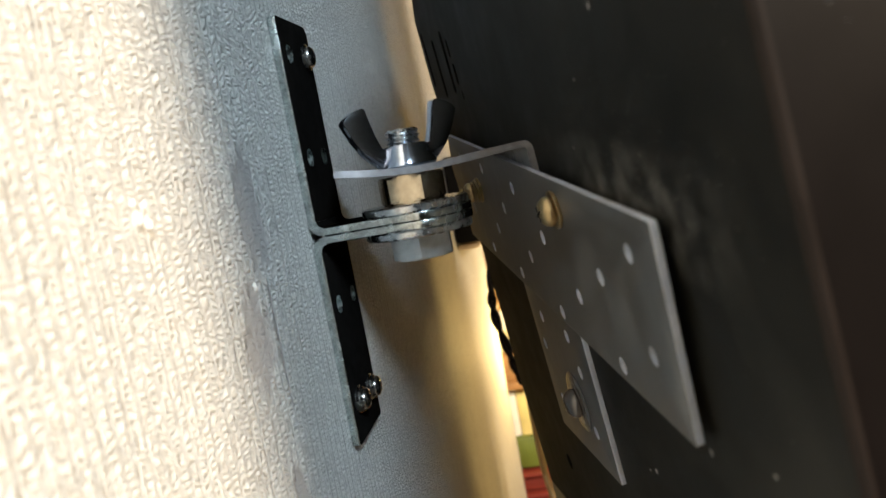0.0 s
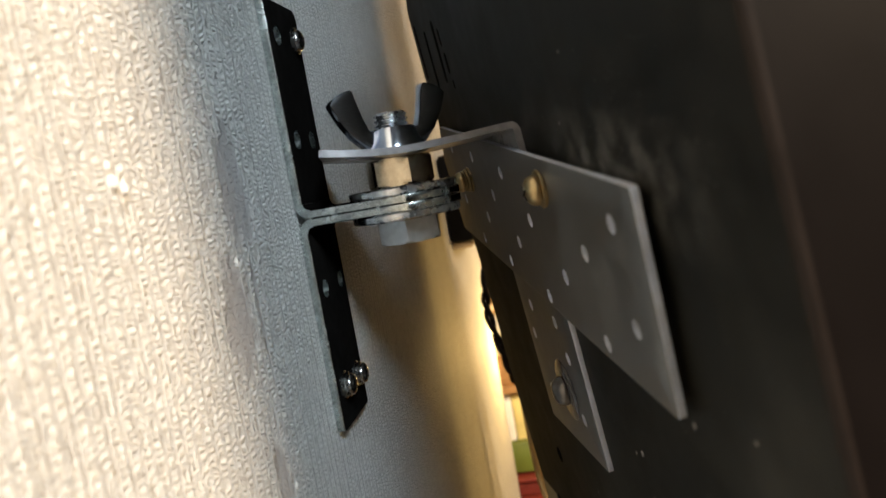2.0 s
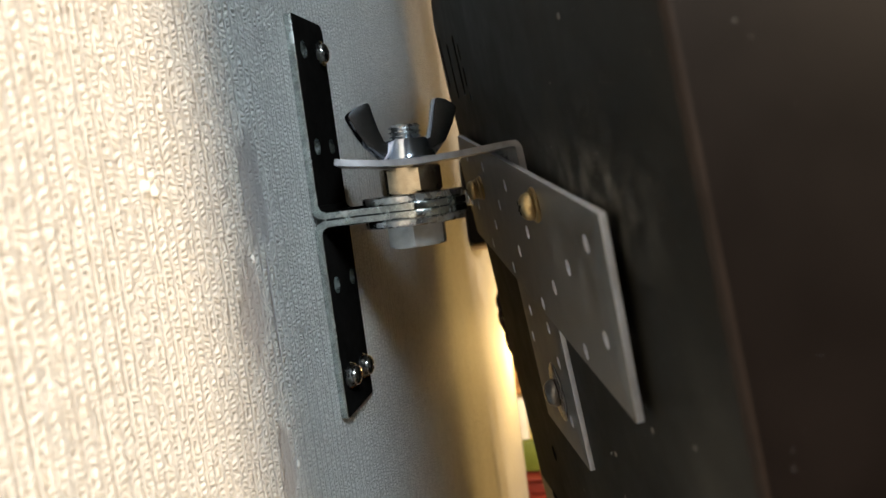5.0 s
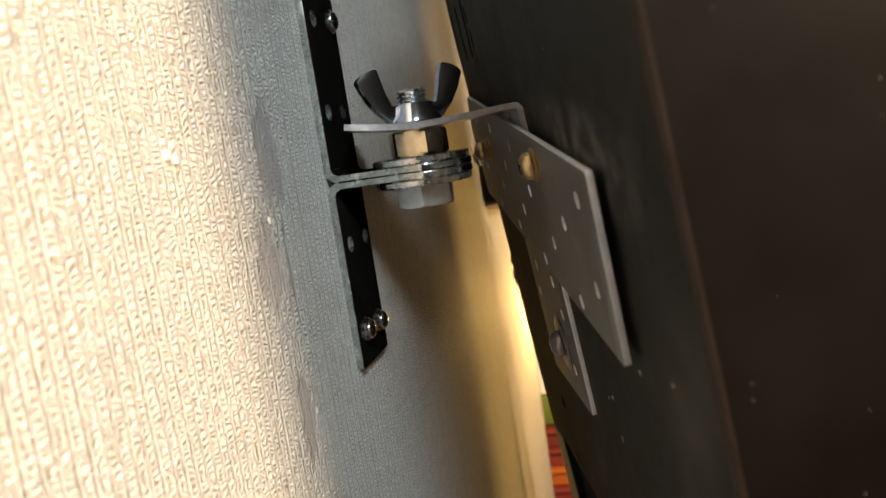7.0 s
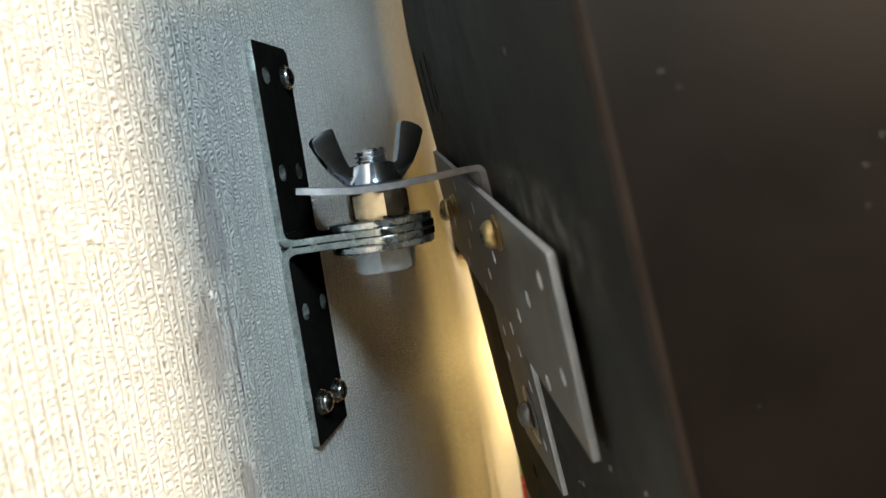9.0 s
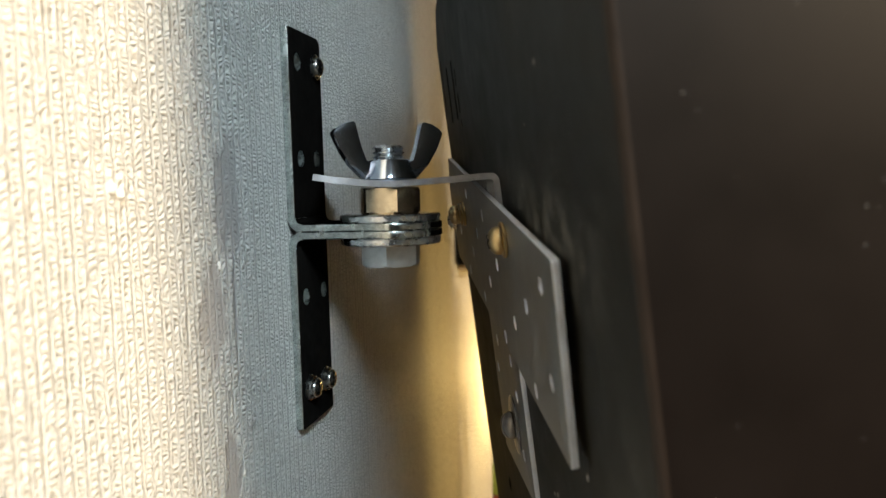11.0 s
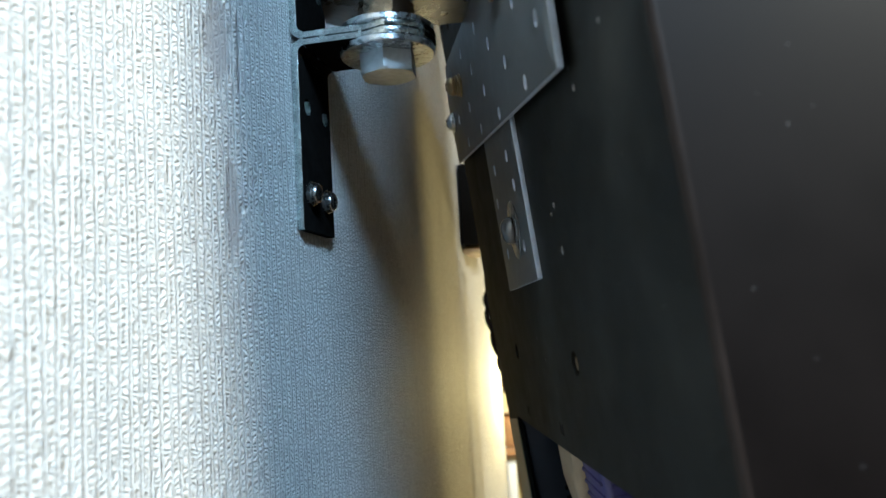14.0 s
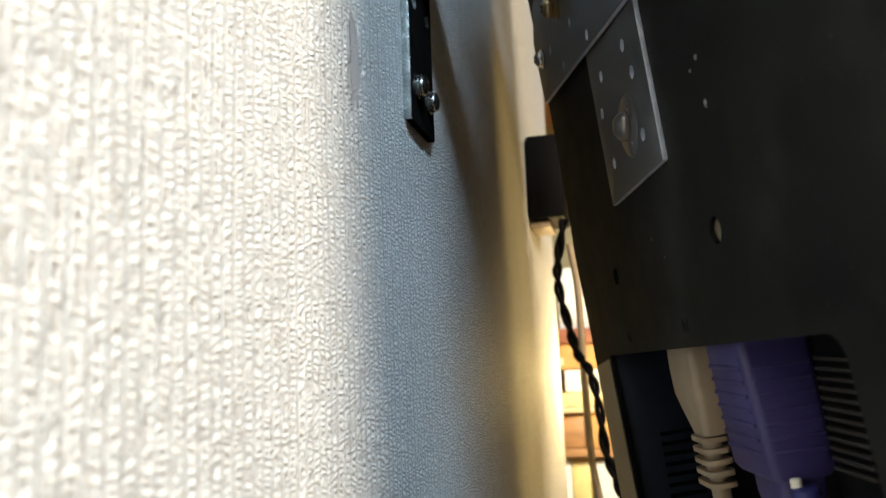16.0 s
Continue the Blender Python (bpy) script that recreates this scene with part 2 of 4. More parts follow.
def add_dust(mat):
    """A dusty smear on the sheet above the long plate's upper edge, and faint wipe marks."""
    tree = mat.node_tree
    nodes, links = tree.nodes, tree.links
    bsdf = nodes["Principled BSDF"]
    src = bsdf.inputs["Base Color"].links[0].from_socket
    tc = nodes.new("ShaderNodeTexCoord")
    sep = nodes.new("ShaderNodeSeparateXYZ")
    links.new(tc.outputs["Object"], sep.inputs[0])
    above = math_node(tree, "SUBTRACT", sep.outputs["Z"], math_node(tree, "MULTIPLY_ADD", sep.outputs["X"], -0.092, 0.0586))
    cloud = nodes.new("ShaderNodeTexNoise")
    cloud.inputs["Scale"].default_value, cloud.inputs["Detail"].default_value = 130, 6
    links.new(tc.outputs["Object"], cloud.inputs["Vector"])
    rng = nodes.new("ShaderNodeMapRange")
    rng.inputs["From Min"].default_value, rng.inputs["From Max"].default_value = 0.011, 0.0
    links.new(math_node(tree, "ABSOLUTE", above), rng.inputs["Value"])
    side = nodes.new("ShaderNodeMapRange")
    side.inputs["From Min"].default_value, side.inputs["From Max"].default_value = 0.038, 0.004
    links.new(math_node(tree, "ABSOLUTE", math_node(tree, "SUBTRACT", sep.outputs["X"], 0.040)), side.inputs["Value"])
    thick = nodes.new("ShaderNodeMapRange")
    thick.inputs["From Min"].default_value, thick.inputs["From Max"].default_value = 0.40, 0.70
    links.new(cloud.outputs["Fac"], thick.inputs["Value"])
    amount = math_node(tree, "MULTIPLY", math_node(tree, "MULTIPLY", rng.outputs["Result"], side.outputs["Result"]), thick.outputs["Result"])
    wipe = nodes.new("ShaderNodeTexNoise")
    wipe.inputs["Scale"].default_value, wipe.inputs["Detail"].default_value = 22, 8
    links.new(tc.outputs["Object"], wipe.inputs["Vector"])
    faint = nodes.new("ShaderNodeMapRange")
    faint.inputs["From Min"].default_value, faint.inputs["From Max"].default_value, faint.inputs["To Max"].default_value = 0.55, 0.80, 0.18
    links.new(wipe.outputs["Fac"], faint.inputs["Value"])
    total = math_node(tree, "MINIMUM", math_node(tree, "ADD", math_node(tree, "MULTIPLY", amount, 1.2), faint.outputs["Result"]), 1.0)
    mix = nodes.new("ShaderNodeMix")
    mix.data_type = "RGBA"
    links.new(total, mix.inputs["Factor"])
    links.new(src, mix.inputs["A"])
    mix.inputs["B"].default_value = (0.11, 0.11, 0.10, 1)
    links.new(mix.outputs["Result"], bsdf.inputs["Base Color"])


PANEL_BACK = material("dusty_charcoal_sheet", (0.0036, 0.0039, 0.0032), 0.56, 0.0, vary=0.30, colour2=(0.0125, 0.013, 0.011), scale=120, bump=0.00001, bump_scale=1500, rough_vary=0.10, gloss=0.12)
add_dust(PANEL_BACK)
FILLER = material("white_filler_paste", (0.66, 0.63, 0.58), 0.6, vary=0.06, scale=300, bump=0.0002, bump_scale=400)
WOOD = material("warm_brown_shelf_wood", (0.29, 0.15, 0.055), 0.5, vary=0.3, scale=60, stretch=(1, 1, 6))
RED_WOOD = material("reddish_brown_board", (0.22, 0.075, 0.035), 0.5, vary=0.25, scale=60)
PALE_WOOD = material("pale_shelf_edge", (0.55, 0.42, 0.24), 0.55, vary=0.15, scale=60)
HAZY = material("hazy_yellow_plastic", (0.48, 0.40, 0.20), 0.25, vary=0.3, scale=80)
YELLOW = material("pale_yellow_wrapper", (0.70, 0.55, 0.20), 0.45, vary=0.12, scale=90)
BOARD = material("dull_ochre_fibre_board", (0.32, 0.25, 0.11), 0.7, vary=0.2, scale=60)
CARD = material("orange_brown_carton", (0.50, 0.27, 0.08), 0.7, vary=0.18, scale=90)
RED = material("red_drawer_plastic", (0.20, 0.030, 0.018), 0.45, vary=0.15, scale=90)
ORANGE = material("orange_drawer_plastic", (0.42, 0.10, 0.015), 0.45, vary=0.15, scale=90)
GREEN = material("olive_green_plastic", (0.10, 0.12, 0.015), 0.5, vary=0.2, scale=90)
PAPER = material("off_white_paper", (0.78, 0.72, 0.60), 0.7, vary=0.08, scale=90)

# ---- helpers for meshes ----


def part(name, bm, mat, parent=None, label="", smooth=40):
    """Links a bmesh as one object, shaded smooth below the given angle."""
    bmesh.ops.recalc_face_normals(bm, faces=bm.faces)
    for e in bm.edges:
        e.smooth = len(e.link_faces) == 2 and e.calc_face_angle(0) < radians(smooth)
    for fc in bm.faces:
        fc.smooth = True
    me = bpy.data.meshes.new(name)
    bm.to_mesh(me)
    bm.free()
    me.materials.append(mat)
    ob = new(name, me)
    if parent:
        ob.parent = parent
    if label:
        ob["label"] = label
    return ob


def thing(name, label, category, m=Matrix(), group="", kind=""):
    ob = new(name)
    ob.empty_display_size = 0.01
    ob.matrix_world = m
    return tagged(ob, label, category, group, kind)


def box(bm, lo, hi, bevel=0.0, m=None, seg=2):
    """A box between two corners, its edges rounded."""
    made = bmesh.ops.create_cube(bm, size=1)["verts"]
    lo, hi = Vector(lo), Vector(hi)
    for vx in made:
        vx.co = Vector(((lo[i] + hi[i]) / 2 + vx.co[i] * (hi[i] - lo[i]) for i in range(3)))
    if bevel:
        edges = list({e for vx in made for e in vx.link_edges})
        out = bmesh.ops.bevel(bm, geom=edges, offset=bevel, segments=seg, affect="EDGES", profile=0.5)
        made = list({vx for fc in out["faces"] for vx in fc.verts} | {vx for vx in made if vx.is_valid})
    if m is not None:
        bmesh.ops.transform(bm, matrix=m, verts=[vx for vx in made if vx.is_valid])
    return bm


def lathe(bm, profile, seg=32, m=None, sides=0):
    """Turns (radius, height) pairs about z. sides: a hexagon's or other polygon's number of flats instead of a circle."""
    seg = sides or seg
    rings = []
    for r, z in profile:
        rings.append([bm.verts.new((r * math.cos(2 * math.pi * k / seg), r * math.sin(2 * math.pi * k / seg), z)) for k in range(seg)] if r > 1e-6 else [bm.verts.new((0, 0, z))])
    for a, b in zip(rings, rings[1:]):
        for k in range(seg):
            q = [a[k % len(a)], a[(k + 1) % len(a)], b[(k + 1) % len(b)], b[k % len(b)]]
            q = list(dict.fromkeys(q))
            if len(q) > 2:
                bm.faces.new(q)
    for ring, flip in ((rings[0], True), (rings[-1], False)):
        if len(ring) > 2:
            bm.faces.new(ring[::-1] if flip else ring)
    if m is not None:
        bmesh.ops.transform(bm, matrix=m, verts=[vx for ring in rings for vx in ring])
    return bm


def round_corners(pts, radius, seg=5):
    """A closed outline with each corner rounded; radius: one for all, or one per corner."""
    out, k = [], len(pts)
    for i, p in enumerate(pts):
        r = radius[i] if isinstance(radius, (list, tuple)) else radius
        p, a, b = Vector(p), Vector(pts[i - 1]), Vector(pts[(i + 1) % k])
        if r <= 0:
            out.append((p.x, p.y))
            continue
        da, db = (a - p).normalized(), (b - p).normalized()
        half = da.angle(db) / 2
        t = min(r / math.tan(half), (a - p).length * 0.49, (b - p).length * 0.49)
        rr = t * math.tan(half)
        c = p + (da + db).normalized() * (rr / math.sin(half))
        s, e = p + da * t - c, p + db * t - c
        a0, a1 = math.atan2(s.y, s.x), math.atan2(e.y, e.x)
        turn = (a1 - a0 + math.pi) % (2 * math.pi) - math.pi
        for j in range(seg + 1):
            ang = a0 + turn * j / seg
            out.append((c.x + rr * math.cos(ang), c.y + rr * math.sin(ang)))
    return out


def ring(cx, cy, r, seg=18, ry=None):
    return [(cx + r * math.cos(2 * math.pi * k / seg), cy + (ry or r) * math.sin(2 * math.pi * k / seg)) for k in range(seg)]


def sheet(bm, outline, holes, z0, z1, m=None, bevel=0.0):
    """A flat sheet with holes through it, between the heights z0 and z1; its rim is chamfered."""
    tmp = bmesh.new()
    loops = []
    for pts in (outline, *holes):
        vs = [tmp.verts.new((x, y, z0)) for x, y in pts]
        loops.append([tmp.edges.new((vs[i], vs[(i + 1) % len(vs)])) for i in range(len(vs))])
    bmesh.ops.triangle_fill(tmp, edges=[e for lp in loops for e in lp], use_beauty=True)
    rim = set(loops[0])
    top = bmesh.ops.extrude_face_region(tmp, geom=list(tmp.faces))["geom"]
    moved = [g for g in top if isinstance(g, bmesh.types.BMVert)]
    for vx in moved:
        vx.co.z = z1
    if bevel:
        bmesh.ops.recalc_face_normals(tmp, faces=tmp.faces)
        xs = {(round(x, 7), round(y, 7)) for x, y in outline}
        sharp = [e for e in tmp.edges if len(e.link_faces) == 2 and e.calc_face_angle(0) > 1.2 and abs(e.verts[0].co.z - e.verts[1].co.z) < 1e-9
                 and all((round(vx.co.x, 7), round(vx.co.y, 7)) in xs for vx in e.verts)]
        bmesh.ops.bevel(tmp, geom=sharp, offset=bevel, segments=2, affect="EDGES", profile=0.5, clamp_overlap=True)
    if m is not None:
        bmesh.ops.transform(tmp, matrix=m, verts=tmp.verts)
    me = bpy.data.meshes.new("tmp")
    tmp.to_mesh(me)
    tmp.free()
    bm.from_mesh(me)
    bpy.data.meshes.remove(me)
    return bm


def tube(bm, pts, r, seg=10, ends=True, radii=None):
    """A round cord along points."""
    pts = [Vector(p) for p in pts]
    rings, side = [], None
    for i, p in enumerate(pts):
        d = (pts[min(i + 1, len(pts) - 1)] - pts[max(i - 1, 0)]).normalized()
        side = d.orthogonal().normalized() if side is None else (side - d * side.dot(d)).normalized()
        up = d.cross(side)
        rad = radii[i] if radii else r
        rings.append([bm.verts.new(p + rad * (math.cos(2 * math.pi * k / seg) * side + math.sin(2 * math.pi * k / seg) * up)) for k in range(seg)])
    for a, b in zip(rings, rings[1:]):
        for k in range(seg):
            bm.faces.new((a[k], a[(k + 1) % seg], b[(k + 1) % seg], b[k]))
    if ends:
        bm.faces.new(rings[0][::-1])
        bm.faces.new(rings[-1])
    return bm


def glide(pts, n=8):
    """Points along a smooth line through the given ones."""
    pts = [Vector(p) for p in pts]
    out = []
    for i in range(len(pts) - 1):
        a, b, c, d = pts[max(i - 1, 0)], pts[i], pts[i + 1], pts[min(i + 2, len(pts) - 1)]
        for j in range(n):
            t = j / n
            out.append(0.5 * ((2 * b) + (c - a) * t + (2 * a - 5 * b + 4 * c - d) * t * t + (3 * b - a - 3 * c + d) * t ** 3))
    return out + [pts[-1]]


MM = 0.001
# axes that lay a sheet's x, y, z along the world's: standing on the wall (y, z, x)
ON_WALL = Matrix(((0, 0, 1, 0), (1, 0, 0, 0), (0, 1, 0, 0), (0, 0, 0, 1)))

# ---- the room ----


def slab(name, lo, hi, mat, label, category):
    return tagged(part(name, box(bmesh.new(), lo, hi), mat), label, category, kind="structure")


WALL_END = 0.42
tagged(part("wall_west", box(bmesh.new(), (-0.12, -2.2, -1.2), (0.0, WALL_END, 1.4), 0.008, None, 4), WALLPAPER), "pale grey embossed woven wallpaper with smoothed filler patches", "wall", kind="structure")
slab("wall_recess_south", (-0.5, 0.265, -1.2), (-0.121, WALL_END - 0.01, 1.4), PLAIN_WALL, "plain painted return wall of the recess", "wall")
slab("wall_recess_west", (-0.62, 0.265, -1.2), (-0.5, 1.6, 1.4), PLAIN_WALL, "plain painted back wall of the recess", "wall")
slab("wall_north", (-0.62, 1.6, -1.2), (2.8, 1.72, 1.4), PLAIN_WALL, "plain painted wall of the room", "wall")
slab("wall_south", (-0.12, -2.32, -1.2), (2.8, -2.2, 1.4), PLAIN_WALL, "plain painted wall of the room", "wall")
slab("wall_east", (2.8, -2.32, -1.2), (2.92, 1.72, 1.4), PLAIN_WALL, "plain painted wall of the room", "wall")
slab("floor", (-0.62, -2.32, -1.3), (2.92, 1.72, -1.2), FLOOR_WOOD, "brown wooden floor of the room", "floor")
slab("ceiling", (-0.62, -2.32, 1.4), (2.92, 1.72, 1.5), PLAIN_WALL, "plain painted ceiling of the room", "ceiling")

# ---- the two wall brackets ----
MID, T, W = 0.5 * MM, 2.0 * MM, 24.4 * MM
BOLT = Vector((25.1 * MM, 12.0 * MM, 0))


def wall_bracket(up, label):
    """An L of flat steel: one leg on the wall with two pairs of holes, one leg out to the bolt with a round end."""
    root = thing("wall_bracket", label, "bracket", group="angle brackets on the wall")
    s = 1 if up else -1

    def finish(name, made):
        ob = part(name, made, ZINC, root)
        # Room-facing zinc faces: the dark monitor's reflection is painted as near-black.
        ob.data.materials.append(DARK_REFLECTION)
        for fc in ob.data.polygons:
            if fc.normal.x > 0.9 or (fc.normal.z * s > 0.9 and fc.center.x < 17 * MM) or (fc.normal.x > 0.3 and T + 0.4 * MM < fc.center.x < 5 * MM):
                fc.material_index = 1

    bm = bmesh.new()
    r_in, r_out = 1.6 * MM, 3.7 * MM
    end = 54.8 * MM if up else -53.2 * MM
    z_in = MID + s * r_out
    lo, hi = sorted((z_in, end))
    outline = [(0, lo), (W, lo), (W, hi), (0, hi - 0.5 * MM)] if up else [(0, lo), (W, lo), (W, hi), (0, hi)]
    rounds = [0, 0, 2.6 * MM, 0.8 * MM] if up else [0.8 * MM, 0.8 * MM, 0, 0]
    holes = [ring(y * MM, z * MM, 2.35 * MM) for y, z in (((6.3, 45.8), (6.2, 20.0), (18.6, 20.2)) if up else ((6.0, -17.5), (20.1, -17.3)))]
    sheet(bm, round_corners(outline, rounds), holes, 0.3 * MM, T + 0.3 * MM, ON_WALL, bevel=0.35 * MM)
    finish("wall_leg", bm)
    bm = bmesh.new()
    # the bend
    steps = 8
    rows = []
    for k in range(steps + 1):
        a = math.pi / 2 * k / steps
        ca, sa = math.cos(a), math.sin(a)
        cx, cz = 0.3 * MM + r_out, z_in
        rows.append([bm.verts.new((cx - r * ca, y, cz - s * r * sa)) for r in (r_out, r_in) for y in (0, W)])
    for p, q in zip(rows, rows[1:]):
        for i, j in ((0, 1), (1, 3), (3, 2), (2, 0)):
            bm.faces.new((p[i], p[j], q[j], q[i]))
    finish("bend", bm)
    bm = bmesh.new()
    # the leg out to the bolt, with a half-round end
    n = 18
    rad = W / 2 + 1.9 * MM
    x0 = 0.3 * MM + r_out
    arc = [(BOLT.x + rad * math.cos(a), W / 2 + rad * math.sin(a)) for a in [math.pi * (-0.45 + 0.9 * k / n) for k in range(n + 1)]]
    outline = [(x0, 0)] + [(BOLT.x - 3 * MM, 0)] + arc + [(BOLT.x - 3 * MM, W), (x0, W)]
    z0, z1 = sorted((MID + s * 0.06 * MM, MID + s * (T + 0.0 * MM)))
    sheet(bm, outline, [], z0, z1, bevel=0.3 * MM)
    finish("bolt_leg", bm)
    return root


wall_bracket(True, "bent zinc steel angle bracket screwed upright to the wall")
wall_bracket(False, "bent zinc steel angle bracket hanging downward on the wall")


def pan_screw(name, m, mat, label, r=3.4 * MM, h=2.4 * MM, rings=2, group="", slotted=True):
    """A pan-head screw with a slotted cross, on stacked washers."""
    root = thing(name, label, "screw", m, group)
    z = 0.0
    for k in range(rings):
        rr = r * (1.25 - 0.12 * k)
        part("washer", lathe(bmesh.new(), [(rr * 0.5, z), (rr - 0.2 * MM, z), (rr, z + 0.2 * MM), (rr, z + 0.65 * MM), (rr - 0.2 * MM, z + 0.8 * MM), (rr * 0.5, z + 0.8 * MM)], 28), mat, root)
        z += 0.95 * MM
    bm = bmesh.new()
    prof = [(0, z - 0.2 * MM), (r * 0.85, z - 0.2 * MM), (r, z + 0.25 * MM)] + [(r * math.cos(a) ** 0.7, z + 0.3 * MM + h * math.sin(a)) for a in [0.15, 0.45, 0.75, 1.05, 1.3]] + [(0, z + 0.3 * MM + h)]
    lathe(bm, prof, 28)
    part("head", bm, mat, root)
    top = z + 0.3 * MM + h
    for turn in (0.4, 0.4 + math.pi / 2) if slotted else ():
        part("slot", box(bmesh.new(), (-r * 0.5, -0.3 * MM, top - 0.5 * MM), (r * 0.5, 0.3 * MM, top + 0.03 * MM), 0.05 * MM, Matrix.Rotation(turn, 4, "Z"), 1), BLACK, root)
    return root


# screws through the wall legs; z of each screw points into the room
OUT = Matrix.Rotation(math.pi / 2, 4, "Y")
for y, z, mat in ((19.4, 46.3, DARK_ZINC), (5.4, -42.6, DARK_ZINC), (17.6, -43.2, DARK_ZINC)):
    pan_screw("screw", Matrix.Translation((T + 0.25 * MM, y * MM, z * MM)) @ OUT, mat, "plated pan-head screw with washers holding the wall bracket", 2.8 * MM, 1.2 * MM, 2 if z < 0 else 1, "screws in the wall brackets")

# ---- the bolt and what is stacked on it ----
UPR, LOR = MID + T + 0.05 * MM, MID - T - 0.05 * MM
WASH = 2.0 * MM


def washer(z, label):
    r, ri, h, c = 13.7 * MM, 4.3 * MM, WASH, 0.35 * MM
    bm = lathe(bmesh.new(), [(ri, z), (r - c, z), (r, z + c), (r, z + h - c), (r - c, z + h), (ri, z + h)], 64, Matrix.Translation(BOLT))
    return tagged(part("washer", bm, ZINC_DULL), label, "washer", group="large washers on the bolt")


washer(UPR, "large flat zinc washer on top of the bracket legs")
washer(LOR - WASH, "large flat zinc washer under the bracket legs")

NUT0 = UPR + WASH + 0.05 * MM
NUT1 = NUT0 + 7.0 * MM


def hex_body(z0, z1, r, chamfer_top, chamfer_bottom, turn):
    """A hexagon whose ends are turned off to a circle."""
    bm = bmesh.new()
    seg = 48
    rings_ = []
    c = 0.55 * MM
    for z, trim in ((z0, chamfer_bottom), (z0 + c, False), (z1 - c, False), (z1, chamfer_top)):
        row_ = []
        for k in range(seg):
            a = 2 * math.pi * k / seg
            flat = r * math.cos(math.pi / 6) / math.cos((a + math.pi / 6) % (math.pi / 3) - math.pi / 6)
            rad = min(flat, r * 0.90) if trim else min(flat, r * 0.985)
            row_.append(bm.verts.new((rad * math.cos(a), rad * math.sin(a), z)))
        rings_.append(row_)
    for a, b in zip(rings_, rings_[1:]):
        for k in range(seg):
            bm.faces.new((a[k], a[(k + 1) % seg], b[(k + 1) % seg], b[k]))
    bm.faces.new(rings_[0][::-1])
    bm.faces.new(rings_[-1])
    bmesh.ops.transform(bm, matrix=Matrix.Translation(BOLT) @ Matrix.Rotation(turn, 4, "Z"), verts=bm.verts)
    return bm


tagged(part("hex_nut", hex_body(NUT0, NUT1, 8.7 * MM, True, True, radians(28)), NUT_STEEL, smooth=24), "plated hexagon nut between washer and strap", "nut")

bolt = thing("hex_bolt", "zinc hexagon bolt standing upright through the brackets", "bolt", Matrix.Translation(BOLT))
HEAD1 = LOR - WASH - 0.05 * MM
HEAD0 = HEAD1 - 6.0 * MM
ob = part("head", hex_body(HEAD0, HEAD1, 8.6 * MM, False, True, radians(5.4)), BOLT_STEEL, smooth=24)
ob.parent, ob.matrix_parent_inverse = bolt, Matrix.Translation(-BOLT)
bm = bmesh.new()
STRAP0 = NUT1 + 0.05 * MM
STRAP1 = STRAP0 + 1.7 * MM
TIP = STRAP1 + 9.7 * MM
prof, z = [(0, HEAD1 - 1 * MM), (3.6 * MM, HEAD1 - 1 * MM)], HEAD1
while z < TIP - 0.8 * MM:
    prof += [(3.65 * MM, z), (3.75 * MM, z + 0.15 * MM), (4.4 * MM, z + 0.55 * MM), (4.4 * MM, z + 0.75 * MM)]
    z += 1.2 * MM
prof += [(3.8 * MM, TIP - 0.25 * MM), (3.4 * MM, TIP), (0, TIP)]
lathe(bm, prof, 32)
part("threaded_shank", bm, ZINC_DULL, bolt)

# wing nut: a tapered collar with two flared wings set aslant to the strap
WING_TURN = radians(37)
wing_nut = thing("wing_nut", "bright chromed wing nut with flared wings on the bolt", "wing nut", Matrix.Translation(BOLT + Vector((0, 0, STRAP1))) @ Matrix.Rotation(WING_TURN, 4, "Z"))
bm = bmesh.new()
lathe(bm, [(4.5 * MM, 0.05 * MM), (7.0 * MM, 0.05 * MM), (7.6 * MM, 0.6 * MM), (7.5 * MM, 1.4 * MM), (6.6 * MM, 2.6 * MM), (6.0 * MM, 5.2 * MM), (5.6 * MM, 5.7 * MM), (4.5 * MM, 5.7 * MM)], 40)
part("collar", bm, CHROME, wing_nut)
for side in (1, -1):
    bm = bmesh.new()
    prof = [(3.6, 0.4), (7.4, 0.7), (11.2, 4.2), (13.9, 8.2), (15.7, 12.2), (14.6, 13.4), (12.6, 14.5), (9.6, 15.2), (8.9, 12.2), (7.9, 8.4), (6.6, 5.2), (3.9, 4.6)]
    pts = round_corners([(x * MM + 0.2 * MM, z * 1.06 * MM) for x, z in prof], 0.8 * MM, 3)
    turn = Matrix(((side, 0, 0, 0), (0, 0, -side, 0), (0, 1, 0, 0), (0, 0, 0, 1)))
    sheet(bm, pts, [], -1.6 * MM, 1.6 * MM, turn, bevel=0.8 * MM)
    part("wing", bm, CHROME, wing_nut)

# ---- the screen on its bracket: frame of axes x to the camera's side, y into the housing, z up the back ----
U, N, V = Vector((0.25522303, -0.96622794, -0.03556353)), Vector((0.96223447, 0.2502222, 0.10720857)), Vector((-0.09468913, -0.06158255, 0.9936003))
BACK = Matrix((U, N, V)).transposed().to_4x4()
BACK.translation = (0.064795, -0.010292, -0.0519)
# a sheet's own x, y, z as the back's x, z and outward
FLAT = Matrix(((1, 0, 0, 0), (0, 0, -1, 0), (0, 1, 0, 0), (0, 0, 0, 1)))
PANEL_Y = 1.4 * MM


def near_x(z):
    return (90.0 - 0.032 * z) * MM


